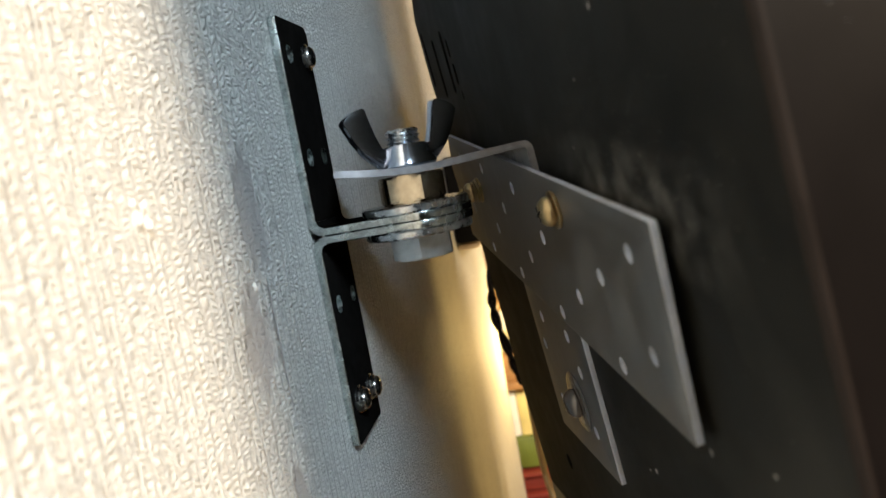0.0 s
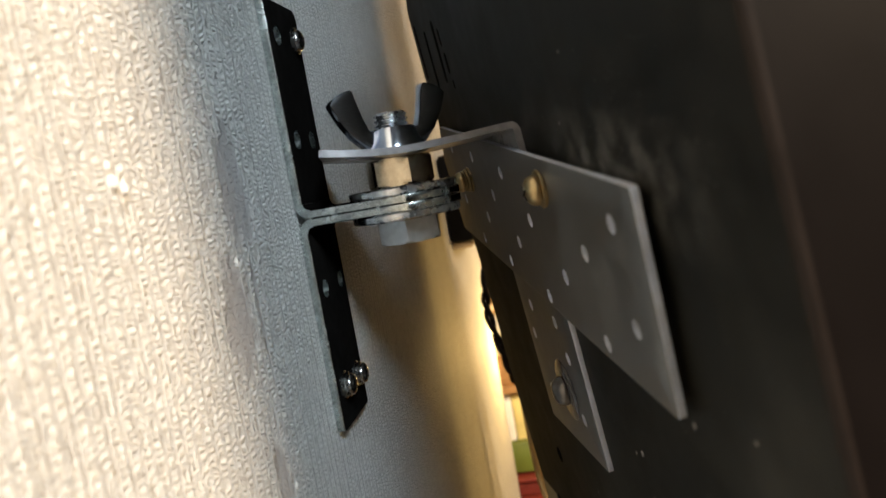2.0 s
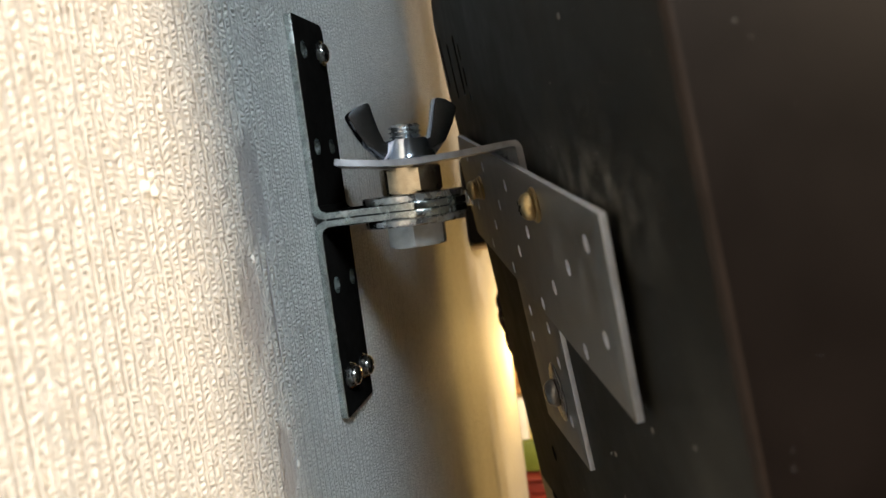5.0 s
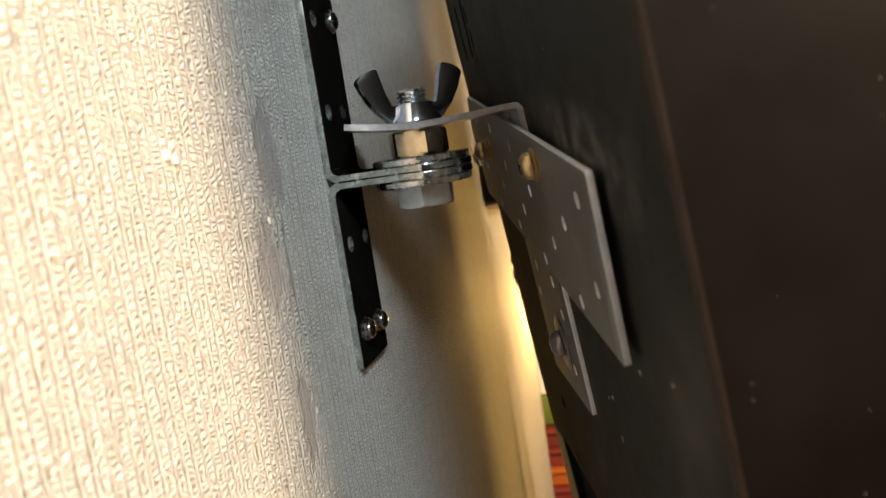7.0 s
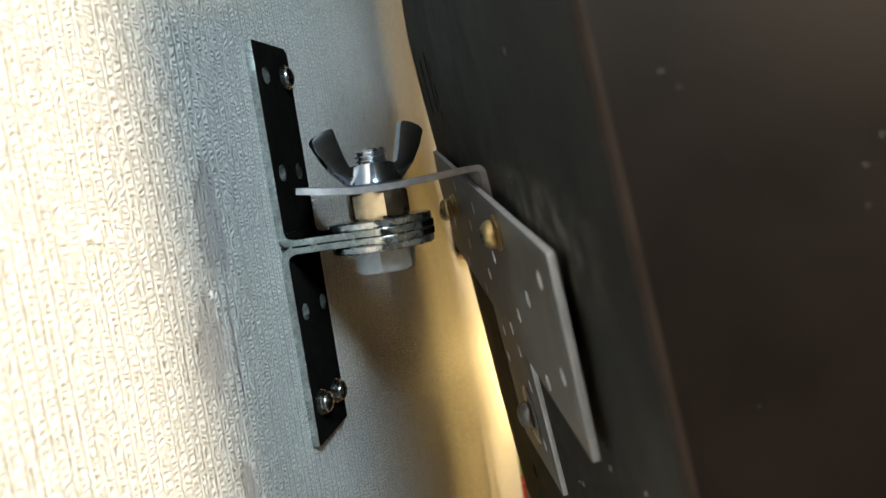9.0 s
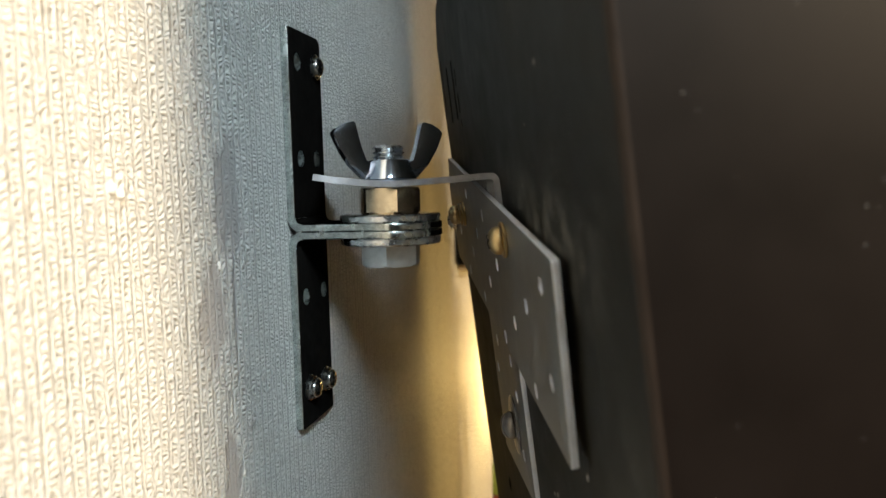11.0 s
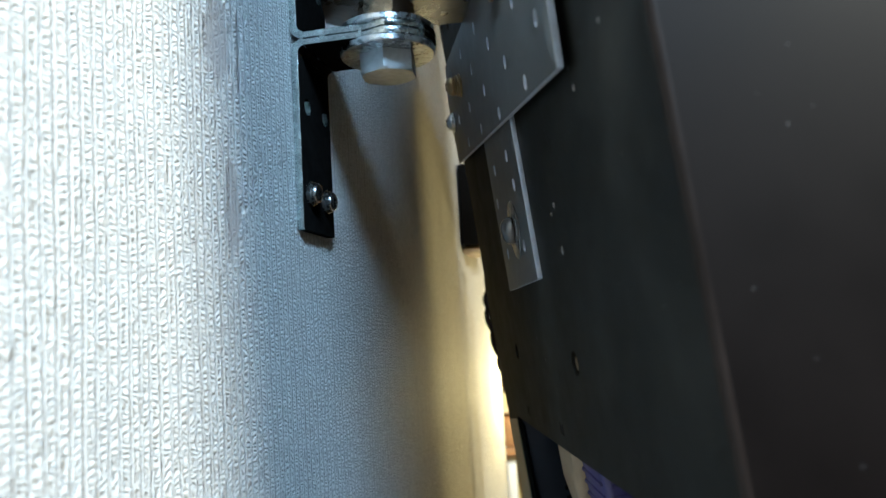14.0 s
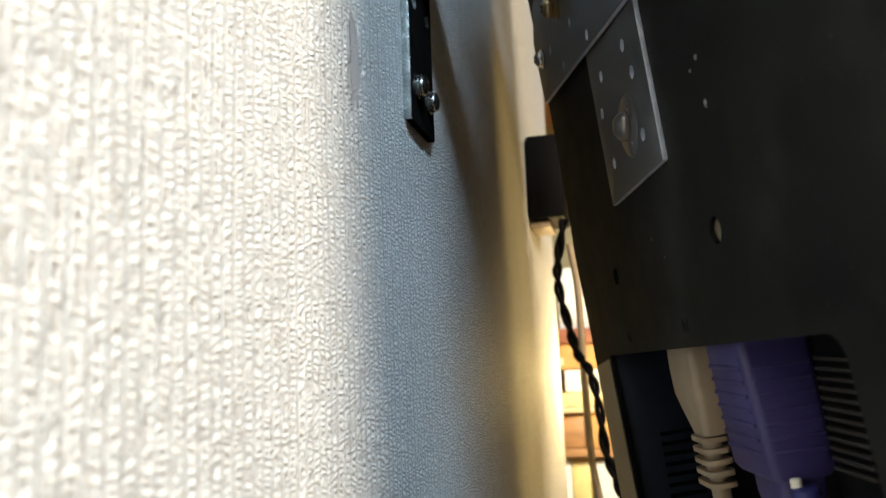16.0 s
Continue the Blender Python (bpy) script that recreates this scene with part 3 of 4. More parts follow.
TOP, BOTTOM, DEEP = 150, -215, 62 * MM
monitor = thing("monitor", "dark charcoal flat monitor seen from its dusty back", "monitor", BACK)
bm = bmesh.new()
FAR_EDGE = [(-60, 137), (-128, 128), (-143, 116), (-145, 92), (-140, 60), (-134, 16), (-133, -4), (-134, -30), (-129, -60), (-123, -100), (-114, BOTTOM)]
outline = [(near_x(BOTTOM) - 1.2 * MM, BOTTOM * MM), (near_x(TOP) - 1.2 * MM, TOP * MM), (-30 * MM, TOP * MM)] + [(x * MM, z * MM) for x, z in FAR_EDGE]
port = round_corners([(-102.8 * MM, -69.3 * MM), (-89 * MM, -171 * MM), (64 * MM, -161 * MM), (52.0 * MM, -61.6 * MM)], [0.6 * MM, 2 * MM, 2 * MM, 5.0 * MM])
holes = [port] + [ring(x * MM, z * MM, r * MM, 14) for x, z, r in ((11.4, -39.8, 3.0), (-75.8, -43.0, 2.8))]
slots = []
for x, z0, z1, wide in ((-139, 90, 111, 4.4), (-117, 84, 105, 4.4), (-97, 84, 105, 4.6), (-88, 95, 101, 3.0), (-87, 86, 93, 3.4), (-84, 81, 84, 2.2)):
    slots.append(round_corners([(x * MM, z0 * MM), ((x + wide) * MM, (z0 - 1) * MM), ((x + wide) * MM, (z1 - 1) * MM), (x * MM, z1 * MM)], 0.45 * wide * MM, 3))
sheet(bm, outline, holes + slots, -PANEL_Y - 1.4 * MM, -PANEL_Y, FLAT)
part("back_panel", bm, PANEL_BACK, monitor, "charcoal sheet with vent slots and a port opening")
# side facing the camera, rolled into the back with a rounded edge
bm = bmesh.new()
r = 1.2 * MM
prof = [(-r, 0)] + [(-r + r * math.sin(a), r - r * math.cos(a)) for a in [math.pi / 2 * k / 6 for k in range(1, 7)]] + [(0, DEEP)]
inner = [(x - 1.4 * MM if i > 3 else x, y + (1.4 * MM if i <= 3 else 0)) for i, (x, y) in enumerate(prof)]
cols = []
for z in (BOTTOM, TOP):
    cols.append([[bm.verts.new((near_x(z) + x, PANEL_Y + y, z * MM)) for x, y in pp] for pp in (prof, inner)])
for lay in (0, 1):
    for i in range(len(prof) - 1):
        bm.faces.new((cols[0][lay][i], cols[0][lay][i + 1], cols[1][lay][i + 1], cols[1][lay][i]))
for cc in cols:
    for i in range(len(prof) - 1):
        bm.faces.new((cc[0][i], cc[0][i + 1], cc[1][i + 1], cc[1][i]))
for i in (0, -1):
    bm.faces.new((cols[0][0][i], cols[0][1][i], cols[1][1][i], cols[1][0][i]))
ob = part("side_panel", bm, SIDE, monitor, "dark brown plastic side with a paler rounded edge", smooth=60)
# the rounded back edge is a paler brown than the side
ob.data.materials.append(PALER_EDGE)
for fc in ob.data.polygons:
    if fc.center.y < PANEL_Y + r and fc.normal.y < 0:
        fc.material_index = 1
bm = bmesh.new()
edge = [(-30, TOP)] + FAR_EDGE
rows = [[bm.verts.new((x * MM + dx, y, z * MM)) for dx, y in ((0.1 * MM, PANEL_Y + 1.45 * MM), (0.1 * MM, DEEP), (1.8 * MM, DEEP), (1.8 * MM, PANEL_Y + 1.45 * MM))] for x, z in edge]
for p, q in zip(rows, rows[1:]):
    for i in range(4):
        bm.faces.new((p[i], p[(i + 1) % 4], q[(i + 1) % 4], q[i]))
bm.faces.new(rows[0])
bm.faces.new(rows[-1][::-1])
part("side_panel", bm, SIDE, monitor)
part("top_panel", box(bmesh.new(), (-28 * MM, PANEL_Y + 1.45 * MM, (TOP - 2) * MM), (near_x(TOP) - 2.5 * MM, DEEP, TOP * MM - 0.1 * MM)), SIDE, monitor)
part("bottom_panel", box(bmesh.new(), (-111 * MM, PANEL_Y + 1.45 * MM, BOTTOM * MM), (near_x(BOTTOM) - 2.5 * MM, DEEP, (BOTTOM + 2) * MM)), SIDE, monitor)
# unseen front, made oversize to block lamp light over and beside the monitor
part("screen", box(bmesh.new(), (-160 * MM, DEEP + 0.1 * MM, BOTTOM * MM), (98 * MM, DEEP + 8 * MM, 300 * MM), 2 * MM), BLACK, monitor, "unseen black screen front, oversized to block lamp light")
# the tray behind the port opening
bm = bmesh.new()
box(bm, (-108 * MM, 34 * MM, -178 * MM), (66 * MM, 36 * MM, -54 * MM))
box(bm, (-108 * MM, PANEL_Y + 1.5 * MM, -57 * MM), (66 * MM, 34 * MM, -54 * MM))
part("port_tray", bm, BLACK, monitor, "black recessed tray behind the port opening")
part("tray_side", box(bmesh.new(), (-107.5 * MM, PANEL_Y + 1.6 * MM, -178 * MM), (-105.0 * MM, 33.9 * MM, -57.2 * MM), 0.3 * MM), TRAY_BLUE, monitor, "blue-black side of the tray")
for k in range(8):
    z = -100 - 3.6 * k
    part("tray_slot", box(bmesh.new(), (-105.4 * MM, 15 * MM, z * MM), (-104.7 * MM, 28 * MM, (z + 1.5) * MM), 0.2 * MM, None, 1), BLACK, monitor)
part("vent_block", box(bmesh.new(), (13 * MM, 16 * MM, -101 * MM), (31 * MM, 33.5 * MM, -62 * MM), 1 * MM), BLACK, monitor)
for k in range(12):
    z = -69 - 2.0 * k
    part("louvre", box(bmesh.new(), (14.5 * MM, 14.8 * MM, z * MM), (29 * MM, 15.95 * MM, (z + 0.8) * MM), 0.2 * MM, None, 1), LOUVRE, monitor)
# strip of the back sheet beside the opening, warm light painted into its colour
strip_out = [(-126.5, -74), (-104.4, -70.6), (-90.8, -172), (-86, -214), (-113, -214)]
part("lit_sheet_strip", sheet(bmesh.new(), [(x * MM, z * MM) for x, z in strip_out], [], -PANEL_Y + 0.02 * MM, -PANEL_Y + 0.25 * MM, FLAT), LIT_STRIP, monitor, "strip of the back sheet with warm light painted on")

# ---- the angle strap from the bolt to the screen ----


def sweep_strip(bm, stations, across, thick):
    """A flat strip through stations (place of the near edge), as wide as across, of the given thickness."""
    pts = [Vector(p) for p in stations]
    rows = []
    for i, p in enumerate(pts):
        d = (pts[min(i + 1, len(pts) - 1)] - pts[max(i - 1, 0)]).normalized()
        nrm = d.cross(across).normalized()
        rows.append([bm.verts.new(p + nrm * thick * s + across * a) for s, a in ((0.5, 0), (0.5, 1), (-0.5, 1), (-0.5, 0))])
    for p, q in zip(rows, rows[1:]):
        for i in range(4):
            bm.faces.new((p[i], p[(i + 1) % 4], q[(i + 1) % 4], q[i]))
    bm.faces.new(rows[0])
    bm.faces.new(rows[-1][::-1])
    rim = [e for e in bm.edges if len(e.link_faces) == 2 and e.calc_face_angle(0) > 1.2]
    bmesh.ops.recalc_face_normals(bm, faces=bm.faces)
    bmesh.ops.bevel(bm, geom=rim, offset=0.25 * MM, segments=2, affect="EDGES", profile=0.5)
    return bm


def on_back(x, y, z):
    return BACK @ Vector((x * MM, y * MM, z * MM))


STRAP_MID = (STRAP0 + STRAP1) / 2
bend, foot = on_back(-11.4, 0.5, 64.6), on_back(-10.6, 0.5, 40.0)
left = Vector((13.2 * MM, -15.0 * MM, 0))
ACROSS = Vector((-U.x, -U.y, 0)).normalized() * 40 * MM
way = Vector((bend.x - left.x, bend.y - left.y, 0))


def bow(s):
    """Height of the strap along its way: bowed down under the wing nut, rising to both ends."""
    return STRAP_MID + (2.1 * MM * (1 - s / 0.42) ** 1.6 if s < 0.42 else 1.25 * MM * min(1.0, (s - 0.42) / 0.5) ** 1.5)


line = [left + way * s + Vector((0, 0, bow(s))) for s in [k / 21 * 0.98 for k in range(22)]]
corner = bend + Vector((0, 0, 0))
a0, a1 = line[-1], bend + (foot - bend) * 0.05
for k in range(1, 7):
    t = k / 7
    line.append(a0 * (1 - t) ** 2 + (corner + Vector((0.2 * MM, 0, 0.3 * MM))) * 2 * t * (1 - t) + a1 * t * t)
line += [bend + (foot - bend) * s for s in (0.05, 0.5, 1.0)]
strap = tagged(part("strap", sweep_strip(bmesh.new(), line, ACROSS, 1.55 * MM), STEEL_GREY, smooth=35), "dull grey steel angle strap bolted under the wing nut", "bracket")
strap.data.materials.append(STRAP_EDGE)
for fc in strap.data.polygons:
    if abs(fc.normal.dot(ACROSS.normalized())) > 0.6:
        fc.material_index = 1
for fx, fa in ((0.26, 0.26), (0.62, 0.22), (0.85, 0.33), (0.80, 0.78)):
    p = left + way * fx + ACROSS * fa
    for dz in (0.80, -0.82):
        ob = part("hole_rim", lathe(bmesh.new(), [(0.9 * MM, 0), (1.7 * MM, 0), (1.75 * MM, 0.03 * MM), (0.9 * MM, 0.06 * MM)], 18), ZINC_DULL, strap, "bright pressed rim of a small hole")
        ob.matrix_world = Matrix.Translation(p + Vector((0, 0, bow(fx) + dz * MM)))

# ---- the perforated plates on the screen's back ----
PLATE_OUT, PLATE_IN = 1.8 * MM, 0.45 * MM


def gleam_edged(ob):
    """Sheared edges and hole walls take a paler colour that paints in the window's gleam."""
    ob.data.materials.append(LIT_RAW_EDGE)
    for fc in ob.data.polygons:
        if abs(fc.normal.y) < 0.85:
            fc.material_index = 1
    return ob


bm = bmesh.new()
quad = [(52.6, 16.6), (55.4, 53.5), (-120, 70.8), (-131, 58.5), (-127, 32.0)]
hole_at = ((43.6, 47.2), (25.0, 40.0), (6.4, 32.5), (-13.0, 24.8), (-12.6, 43.5), (-31.5, 36.2), (-49.3, 28.9), (-31.7, 54.6), (-49.8, 48.0), (-67.4, 40.4),
           (-84.9, 32.1), (-68.5, 59.2), (-102, 44.5), (-104, 62.5), (43.3, 29.3), (24.8, 22.2))
sheet(bm, round_corners([(x * MM, z * MM) for x, z in quad], 0.8 * MM, 3), [ring(x * MM, z * MM, 1.75 * MM, 16) for x, z in hole_at], PLATE_IN, PLATE_OUT, FLAT, bevel=0.3 * MM)
plate = tagged(gleam_edged(part("perforated_plate", bm, PLATE_STEEL)), "long dull grey perforated steel plate screwed to the monitor back", "plate", group="perforated plates")
plate.matrix_world = BACK
bm = bmesh.new()
low_holes = ((-24.0, 15.2), (-20.0, 6.4), (-48.5, 15.2), (-20.0, -10.2), (-50.2, -10.8), (-54.0, 5.5))
sheet(bm, round_corners([(x * MM, z * MM) for x, z in ((-8.6, -19.7), (-10.6, 44), (-62.4, 44), (-59.6, -22.2))], 0.6 * MM, 3), [ring(x * MM, z * MM, 1.75 * MM, 16) for x, z in low_holes], -1.35 * MM, -0.05 * MM, FLAT, bevel=0.25 * MM)
plate = tagged(gleam_edged(part("perforated_plate", bm, PLATE_STEEL)), "short dull grey perforated steel plate under the longer one", "plate", group="perforated plates")
plate.matrix_world = BACK

OFF_BACK = Matrix.Rotation(math.pi / 2, 4, "X")


def back_screw(x, z, mat, label, r, h, rings, lift, slotted=True):
    return pan_screw("screw", BACK @ Matrix.Translation((x * MM, lift, z * MM)) @ OFF_BACK, mat, label, r, h, rings, "screws in the monitor plates", slotted)


back_screw(6.0, 51.8, BRASS, "brass pan-head screw in the long perforated plate", 3.3 * MM, 2.6 * MM, 1, -PLATE_OUT)
back_screw(-81.0, 51.9, BRASS, "brass pan-head screw with washers beside the strap", 3.3 * MM, 2.2 * MM, 3, -PLATE_OUT)
back_screw(-117, 47, CLEAR_STEEL, "bright pan-head screw at the far end of the long plate", 3.2 * MM, 2.2 * MM, 1, -PLATE_OUT)
low = back_screw(-30.4, -5.0, CLEAR, "dome-head screw under a hazy clear cap and washer", 4.0 * MM, 3.0 * MM, 1, 0.25 * MM, False)
part("wide_washer", lathe(bmesh.new(), [(3 * MM, 0.02 * MM), (8.0 * MM, 0.02 * MM), (8.4 * MM, 0.35 * MM), (8.0 * MM, 0.6 * MM), (3 * MM, 0.7 * MM)], 40), CLEAR, low)

# dried blob over a screw on the back, hollow screw wells, dust
bm = bmesh.new()
lathe(bm, [(0, 0.4 * MM), (1.6 * MM, 0.4 * MM), (2.7 * MM, -0.2 * MM), (3.0 * MM, -0.7 * MM)], 14, BACK @ Matrix.Translation((11.4 * MM, 2.3 * MM, -39.8 * MM)) @ OFF_BACK)
tagged(part("screw", bm, BRASS), "tarnished recessed screw in the monitor back", "screw", group="screws in the monitor plates")
rng = random.Random(5)
bm = bmesh.new()
spots = [(17.9, -4.1, 0.75), (18.6, -14.4, 0.8), (-32.2, -36.2, 0.4), (-24.1, -41.9, 0.4), (44.4, 85.9, 0.5), (29, 76, 0.35), (19, 63.9, 0.4), (13.8, -5.6, 0.5), (69.6, 18.5, 0.45), (49.5, 13.6, 0.6), (48.1, 17.6, 0.4)]
spots += [(rng.uniform(-95, 84), rng.uniform(-58, 105), rng.uniform(0.05, 0.13)) for _ in range(300)]
spots += [(rng.gauss(52, 10), 60 + rng.gauss(0, 6) - 0.05 * k % 3, rng.uniform(0.06, 0.15)) for k in range(160)]
for x, z, r in spots:
    if x < -90 and z < -60:
        continue
    made = bmesh.ops.create_icosphere(bm, subdivisions=1, radius=r * MM)["verts"]
    for vx in made:
        vx.co = Vector((vx.co.x * rng.uniform(0.7, 1.2) + x * MM, vx.co.y * 0.35 + PANEL_Y, vx.co.z * rng.uniform(0.8, 1.5) + z * MM))
dust = tagged(part("dust", bm, DUST), "pale dust specks on the charcoal monitor back", "dust", kind="stuff")
dust.matrix_world = BACK
bm = bmesh.new()
for _ in range(70):
    z, y = rng.uniform(-120, 105), rng.uniform(4, 58)
    r = rng.choice((0.05, 0.07, 0.09, 0.11))
    made = bmesh.ops.create_icosphere(bm, subdivisions=1, radius=r * MM)["verts"]
    for vx in made:
        vx.co = Vector((near_x(z) + vx.co.x * 0.35, vx.co.y + y * MM, vx.co.z * 1.2 + z * MM))
dust = tagged(part("dust", bm, DUST), "pale dust specks on the brown monitor side", "dust", kind="stuff")
dust.matrix_world = BACK
# two tiny embossed marks over the ports, too worn to read
for x, z in ((-73.5, -62.5), (-20.0, -59.6)):
    for k in range(3):
        part("mark", box(bmesh.new(), ((x + 1.6 * k) * MM, PANEL_Y - 0.06 * MM, (z - 1.6) * MM), ((x + 1.6 * k + 0.7) * MM, PANEL_Y + 0.2 * MM, (z + 1.6 - 0.8 * (k == 1)) * MM)), BLACK, monitor)

# ---- plugs and cables in the port opening ----


def prism(bm, rows):
    """A body through rectangles (z, x0, x1, y0, y1) with rounded corners, in millimetres."""
    rings_ = []
    for z, x0, x1, y0, y1 in rows:
        rr = min(2.2, (x1 - x0) * 0.3, (y1 - y0) * 0.3)
        rings_.append([bm.verts.new((x * MM, y * MM, z * MM)) for x, y in round_corners([(x0, y0), (x1, y0), (x1, y1), (x0, y1)], rr, 3)])
    for a, b in zip(rings_, rings_[1:]):
        for k in range(len(a)):
            bm.faces.new((a[k], a[(k + 1) % len(a)], b[(k + 1) % len(b)], b[k]))
    bm.faces.new(rings_[0])
    bm.faces.new(rings_[-1][::-1])
    return bm


plug = thing("video_plug", "violet ribbed video plug with thumbscrews and cream cable", "plug", BACK @ Matrix.Translation((2.5 * MM, 0, 0)))
part("hood", prism(bmesh.new(), [(-63, -19.5, 0.5, 5, 21), (-66, -19.8, 1, 4.5, 21), (-93, -19.8, 2.4, 6.4, 21), (-94.5, -18.6, 2, 7.2, 20)]), PURPLE, plug, smooth=30)
for k in range(7):
    z = -70 - 3.1 * k
    face, side_x = 4.5 + 1.9 * (-66 - z) / 27, 1.0 + 1.4 * (-66 - z) / 27
    part("rib", box(bmesh.new(), (-18.2 * MM, (face - 0.45) * MM, (z - 0.5) * MM), ((side_x - 1.6) * MM, (face + 0.3) * MM, (z + 0.5) * MM), 0.25 * MM, None, 1), PURPLE, plug)
    part("rib", box(bmesh.new(), ((side_x - 0.4) * MM, (face + 1.6) * MM, (z - 0.5) * MM), ((side_x + 0.4) * MM, 19.5 * MM, (z + 0.5) * MM), 0.25 * MM, None, 1), PURPLE, plug)
part("boot", prism(bmesh.new(), [(-94, -14.5, 1, 8.5, 19), (-99, -14, 1, 8.5, 19), (-102.5, -13, 0.5, 9, 18)]), PURPLE, plug, smooth=30)
bm = lathe(bmesh.new(), [(2.2 * MM, -95.0 * MM), (3.0 * MM, -95.6 * MM), (3.0 * MM, -101.6 * MM), (2.5 * MM, -102.3 * MM)], 20, Matrix.Translation((5.2 * MM, 11.5 * MM, 0)))
thumb = part("thumbscrew", bm, PURPLE_DARK, plug, "deep blue ribbed thumbscrew")
bm = lathe(bmesh.new(), [(1.2 * MM, -95.2 * MM), (1.2 * MM, -93.6 * MM), (0.9 * MM, -93.3 * MM)], 16, Matrix.Translation((4.8 * MM, 10.0 * MM, 0)))
part("screw_shank", bm, PAPER, thumb, "pale screw shank of the thumbscrew")
part("cable", tube(bmesh.new(), glide([(-7.5 * MM, 15 * MM, -101 * MM), (-6 * MM, 14.5 * MM, -110 * MM), (-1 * MM, 12.5 * MM, -126 * MM), (6 * MM, 8 * MM, -150 * MM), (8 * MM, 4 * MM, -195 * MM)], 6), 3.0 * MM, 16), CREAM, plug, "thick cream cable")

plug = thing("signal_plug", "cream moulded cable plug with slotted strain relief", "plug", BACK @ Matrix.Translation((2.0 * MM, 0, 0)))
part("body", prism(bmesh.new(), [(-65, -52, -33, 5, 18), (-72, -52.5, -32.5, 5, 18), (-79, -51.5, -32.0, 5, 18), (-84, -48.0, -33, 5.5, 15), (-89.5, -45.0, -35.0, 6.5, 13)]), CREAM, plug, smooth=30)
for k in range(5):
    z = -90.2 - 2.9 * k
    part("strain_ring", prism(bmesh.new(), [(z, -46.4 - 0.1 * k, -35.5 + 0.3 * k, 5.8, 13.2), (z - 1.3, -46.3 - 0.1 * k, -35.5 + 0.3 * k, 5.8, 13.2)]), CREAM, plug)
part("cable", tube(bmesh.new(), glide([(-40 * MM, 9.6 * MM, -90 * MM), (-39 * MM, 9.6 * MM, -106 * MM), (-35.5 * MM, 9.6 * MM, -118 * MM), (-31 * MM, 9.5 * MM, -132 * MM), (-26 * MM, 6 * MM, -195 * MM)], 6), 2.5 * MM, 16), CREAM, plug, "thick cream cable")
# bare socket plate and a stud deeper in the opening
bm = bmesh.new()
box(bm, (14 * MM, 24 * MM, -140 * MM), (52 * MM, 26 * MM, -92 * MM), 0.5 * MM)
part("socket_plate", bm, SOCKET_METAL, monitor, "grey metal socket plate inside the opening")
for z in (-99, -112):
    part("stud", lathe(bmesh.new(), [(2.4 * MM, 0), (2.4 * MM, 1.2 * MM), (1.4 * MM, 1.3 * MM), (1.4 * MM, 3 * MM)], 12, Matrix.Translation((36 * MM, 24 * MM, z * MM)) @ OFF_BACK), BLACK, monitor)

# ---- filler left on the wallpaper ----
bm = bmesh.new()
for y, z, r, hgt in ((-75.6, 12.2, 0.8, 1.2), (-73.1, 11.2, 0.65, 1.0), (-75.5, 14.8, 0.5, 0.5), (-73.2, 14.3, 0.35, 0.4), (-38.8, -4.6, 0.6, 0.5), (-31.6, -53, 0.6, 0.4)):
    made = bmesh.ops.create_icosphere(bm, subdivisions=3, radius=1)["verts"]
    for vx in made:
        bulge = 1 + 0.35 * noise.noise(vx.co * 1.7 + Vector((y, z, 0)))
        drop = 1.0 if vx.co.z < 0 else 1.8
        vx.co = Vector((vx.co.x * hgt * MM * bulge, vx.co.y * r * MM * bulge + y * MM, vx.co.z * drop * r * MM * bulge + z * MM))
tagged(part("filler_drips", bm, FILLER), "small hardened white filler drips on the wallpaper", "filler", kind="stuff")

# ---- beyond the screen: a black box on the wall, cords, a cluttered rack ----
adapter = thing("power_adapter", "black plastic adapter box fixed to the wall", "adapter", Matrix.Translation((0, 0.272, -0.0095)))
part("body", box(bmesh.new(), (0.001, -0.014, -0.0255), (0.022, 0.03, 0.0255), 0.002), BLACK, adapter)
part("socket_block", box(bmesh.new(), (0.0005, -0.008, -0.030), (0.013, 0.026, -0.0258), 0.0015), CREAM, adapter, "cream socket under the box")
bm = bmesh.new()
core = glide([(0.0221, 0.246, -0.039), (0.0175, 0.246, -0.062), (0.0169, 0.246, -0.078), (0.0213, 0.246, -0.100), (0.0253, 0.246, -0.1158), (0.0311, 0.246, -0.125), (0.0348, 0.246, -0.1434), (0.0368, 0.246, -0.1674), (0.0419, 0.246, -0.185), (0.0468, 0.246, -0.205), (0.055, 0.25, -0.26), (0.062, 0.25, -0.34)], 14)
for ph in (0, math.pi):
    tube(bm, [p + Vector((math.cos(k * 0.33 + ph), math.sin(k * 0.33 + ph), 0)) * 1.5 * MM for k, p in enumerate(core)], 1.5 * MM, 8)
tagged(part("twisted_cord", bm, BLACK), "black twisted cord hanging from the adapter box", "cable")
bm = tube(bmesh.new(), glide([(0.0237, 0.254, -0.052), (0.0267, 0.254, -0.0747), (0.0273, 0.254, -0.100), (0.0275, 0.254, -0.1312), (0.0288, 0.254, -0.1737), (0.0328, 0.254, -0.2062), (0.04, 0.256, -0.30), (0.045, 0.256, -0.40)], 8), 2.0 * MM, 10)
tagged(part("cord", bm, CREAM), "beige straight cord hanging beside the black one", "cable")

RACK_Y = 0.50
rack = thing("wooden_rack", "warm brown wooden rack with boards in the recess", "rack", Matrix.Translation((0, RACK_Y, 0)))


def board(z0, z1, mat=WOOD, y0=0.0):
    part("board", box(bmesh.new(), (-0.10, y0, z0), (0.20, 0.20, z1), 0.001), mat, rack)


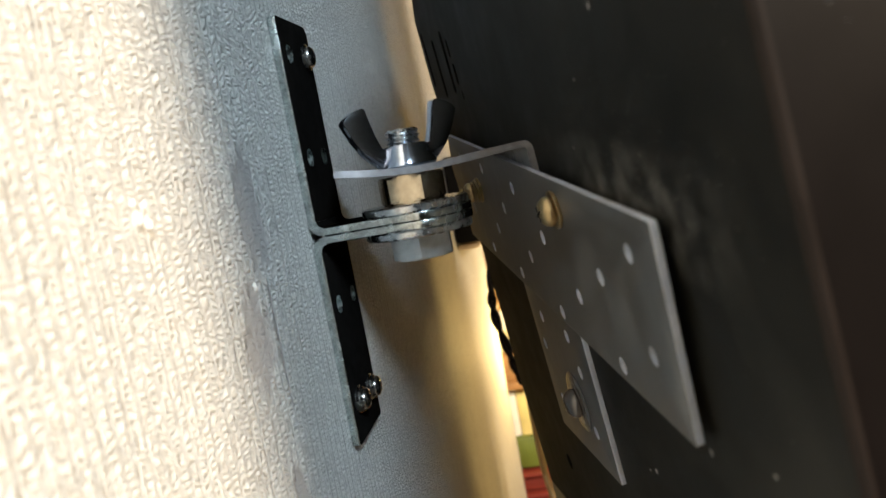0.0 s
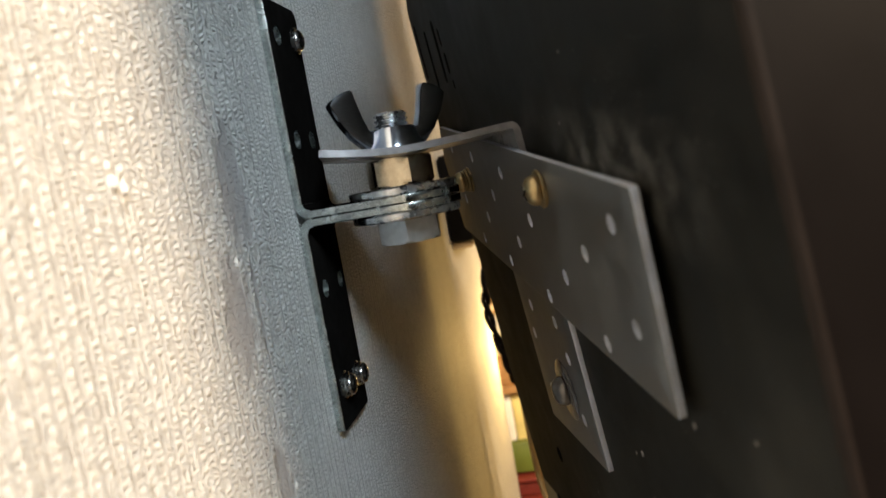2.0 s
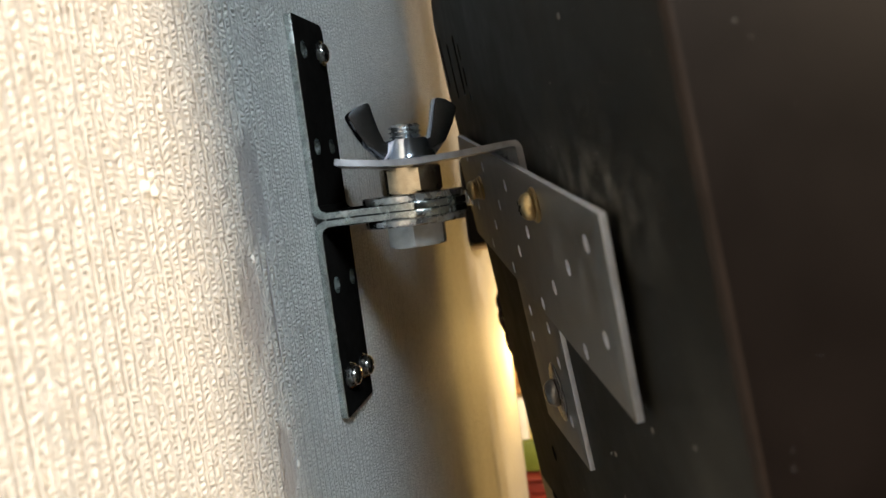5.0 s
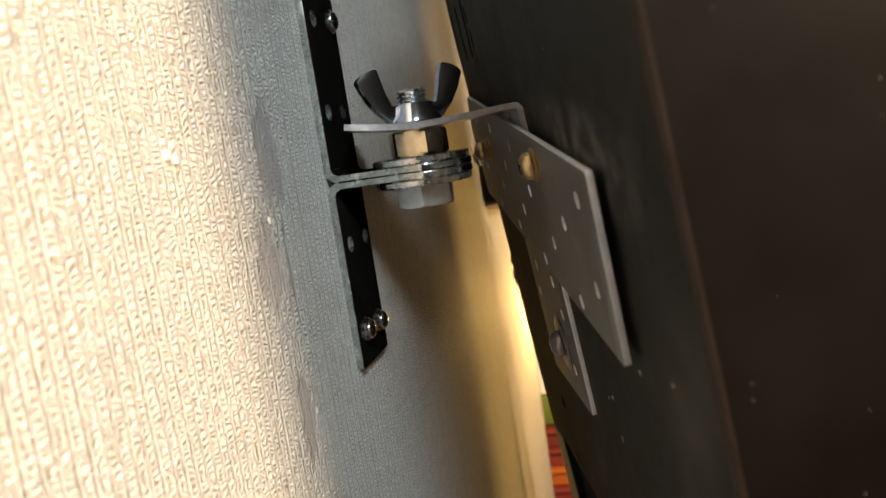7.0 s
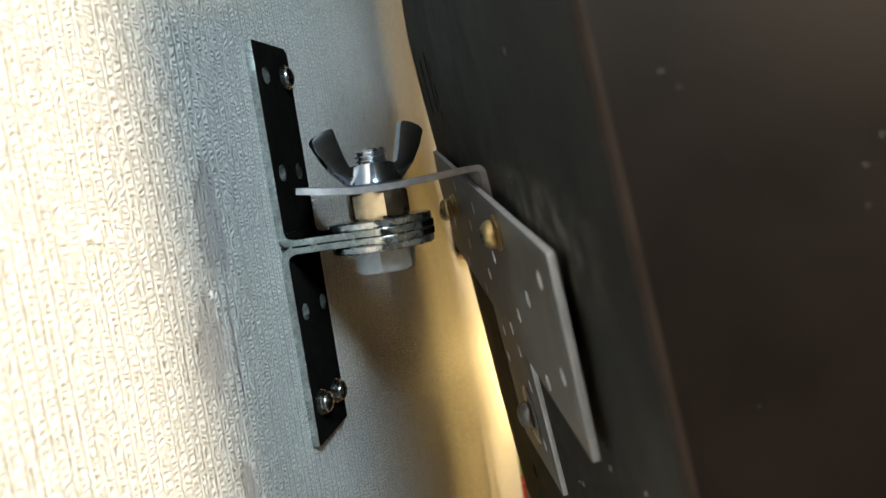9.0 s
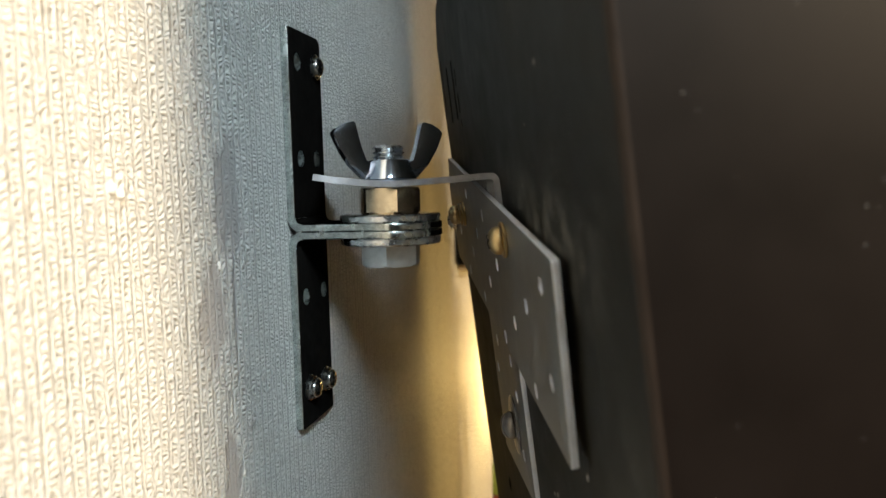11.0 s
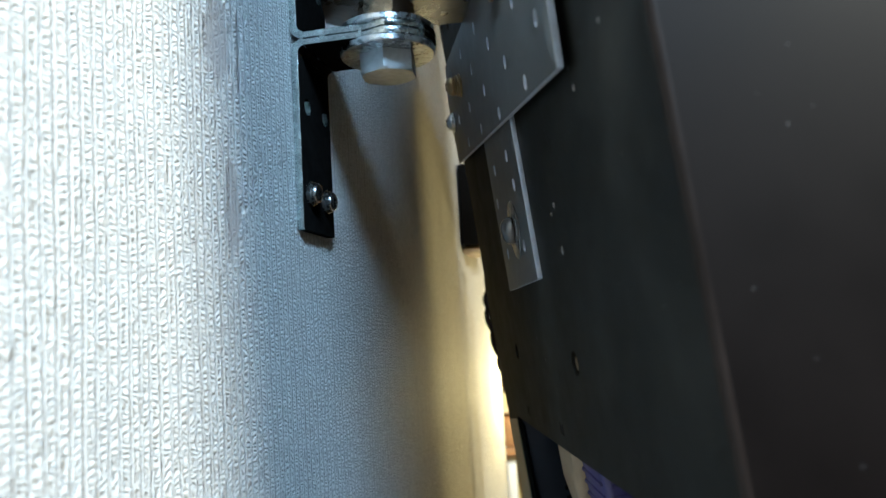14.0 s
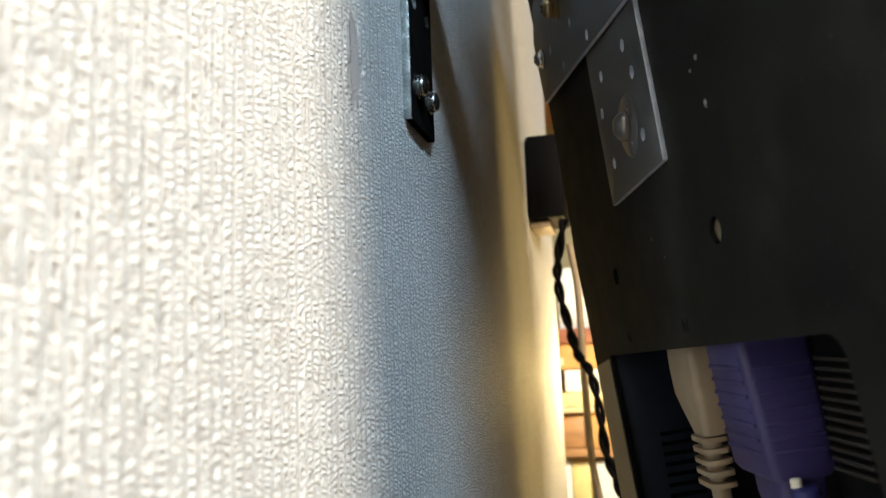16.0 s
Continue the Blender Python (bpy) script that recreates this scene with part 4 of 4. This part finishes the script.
for z0, z1 in ((0.160, 0.170), (-0.203, -0.196), (-0.480, -0.470)):
    board(z0, z1)
board(-0.105, -0.0915, RED_WOOD)
board(-0.165, -0.160, PALE_WOOD, -0.004)
for x in (-0.112, 0.201):
    part("upright", box(bmesh.new(), (x, 0, -1.198), (x + 0.011, 0.20, 0.3), 0.001), WOOD, rack)
part("back_board", box(bmesh.new(), (-0.10, 0.2005, -0.55), (0.20, 0.206, 0.3), 0.001), BOARD, rack, "dull ochre fibre back board")
part("cleat", box(bmesh.new(), (-0.032, -0.008, -0.124), (-0.004, 0.0, -0.117), 0.001), PALE_WOOD, rack, "pale wooden cleat on the board edge")


def crate(name, lo, hi, mat, label, category="box"):
    return tagged(part(name, box(bmesh.new(), (lo[0], lo[1] + RACK_Y, lo[2]), (hi[0], hi[1] + RACK_Y, hi[2]), 0.0015), mat), label, category, group="things on the rack")


crate("paper_stack", (-0.008, 0.02, -0.0913), (0.075, 0.15, -0.035), PAPER, "pale yellowish papers stacked on the upper board", "papers")
crate("dark_strip", (-0.0145, 0.008, -0.0913), (-0.0095, 0.012, -0.035), WOOD, "thin dark brown strip standing on the board", "strip")
crate("wooden_block", (-0.008, 0.004, -0.1275), (0.09, 0.12, -0.1055), CARD, "ochre wooden block under the reddish board", "block")
crate("paper_box", (-0.005, 0.006, -0.1475), (0.065, 0.12, -0.128), PAPER, "off-white paper box lying on the rack", "box")
crate("clear_tray", (-0.012, 0.004, -0.1598), (0.062, 0.12, -0.1478), HAZY, "hazy yellowish plastic tray under the paper box", "tray")
crate("carton", (-0.012, 0.006, -0.1958), (0.010, 0.12, -0.167), WOOD, "dark brown carton on the rack board")
crate("carton", (0.0105, 0.004, -0.1958), (0.085, 0.12, -0.1655), CARD, "orange-brown carton on the rack board")
chest = thing("drawer_chest", "small chest of red and orange plastic drawers", "drawers", Matrix.Translation((-0.045, RACK_Y - 0.002, -0.4698)))
part("frame", box(bmesh.new(), (0, 0.022, 0), (0.13, 0.16, 0.187), 0.002), RED, chest)
for k in range(9):
    z = 0.002 + 0.0205 * k
    drawer = part("drawer", box(bmesh.new(), (0.002, 0.010, z), (0.128, 0.0215, z + 0.0155), 0.001), RED if k != 6 else ORANGE, chest)
    part("lip", box(bmesh.new(), (0.001, 0.002, z + 0.0155), (0.129, 0.0215, z + 0.0188), 0.001), RED if k != 6 else ORANGE, drawer)
crate("green_box", (-0.040, 0.010, -0.2825), (0.016, 0.12, -0.253), GREEN, "olive green plastic box on the drawer chest")
crate("bag", (0.0165, 0.012, -0.2825), (0.075, 0.11, -0.207), PAPER, "crumpled white paper bag on the drawer chest", "bag")
crate("yellow_packet", (-0.004, 0.014, -0.2525), (0.012, 0.08, -0.206), YELLOW, "pale yellow packet lying on the green box", "packet")
crate("white_bottle", (-0.013, 0.014, -0.2525), (-0.0045, 0.04, -0.206), PAPER, "small white bottle on the green box", "bottle")
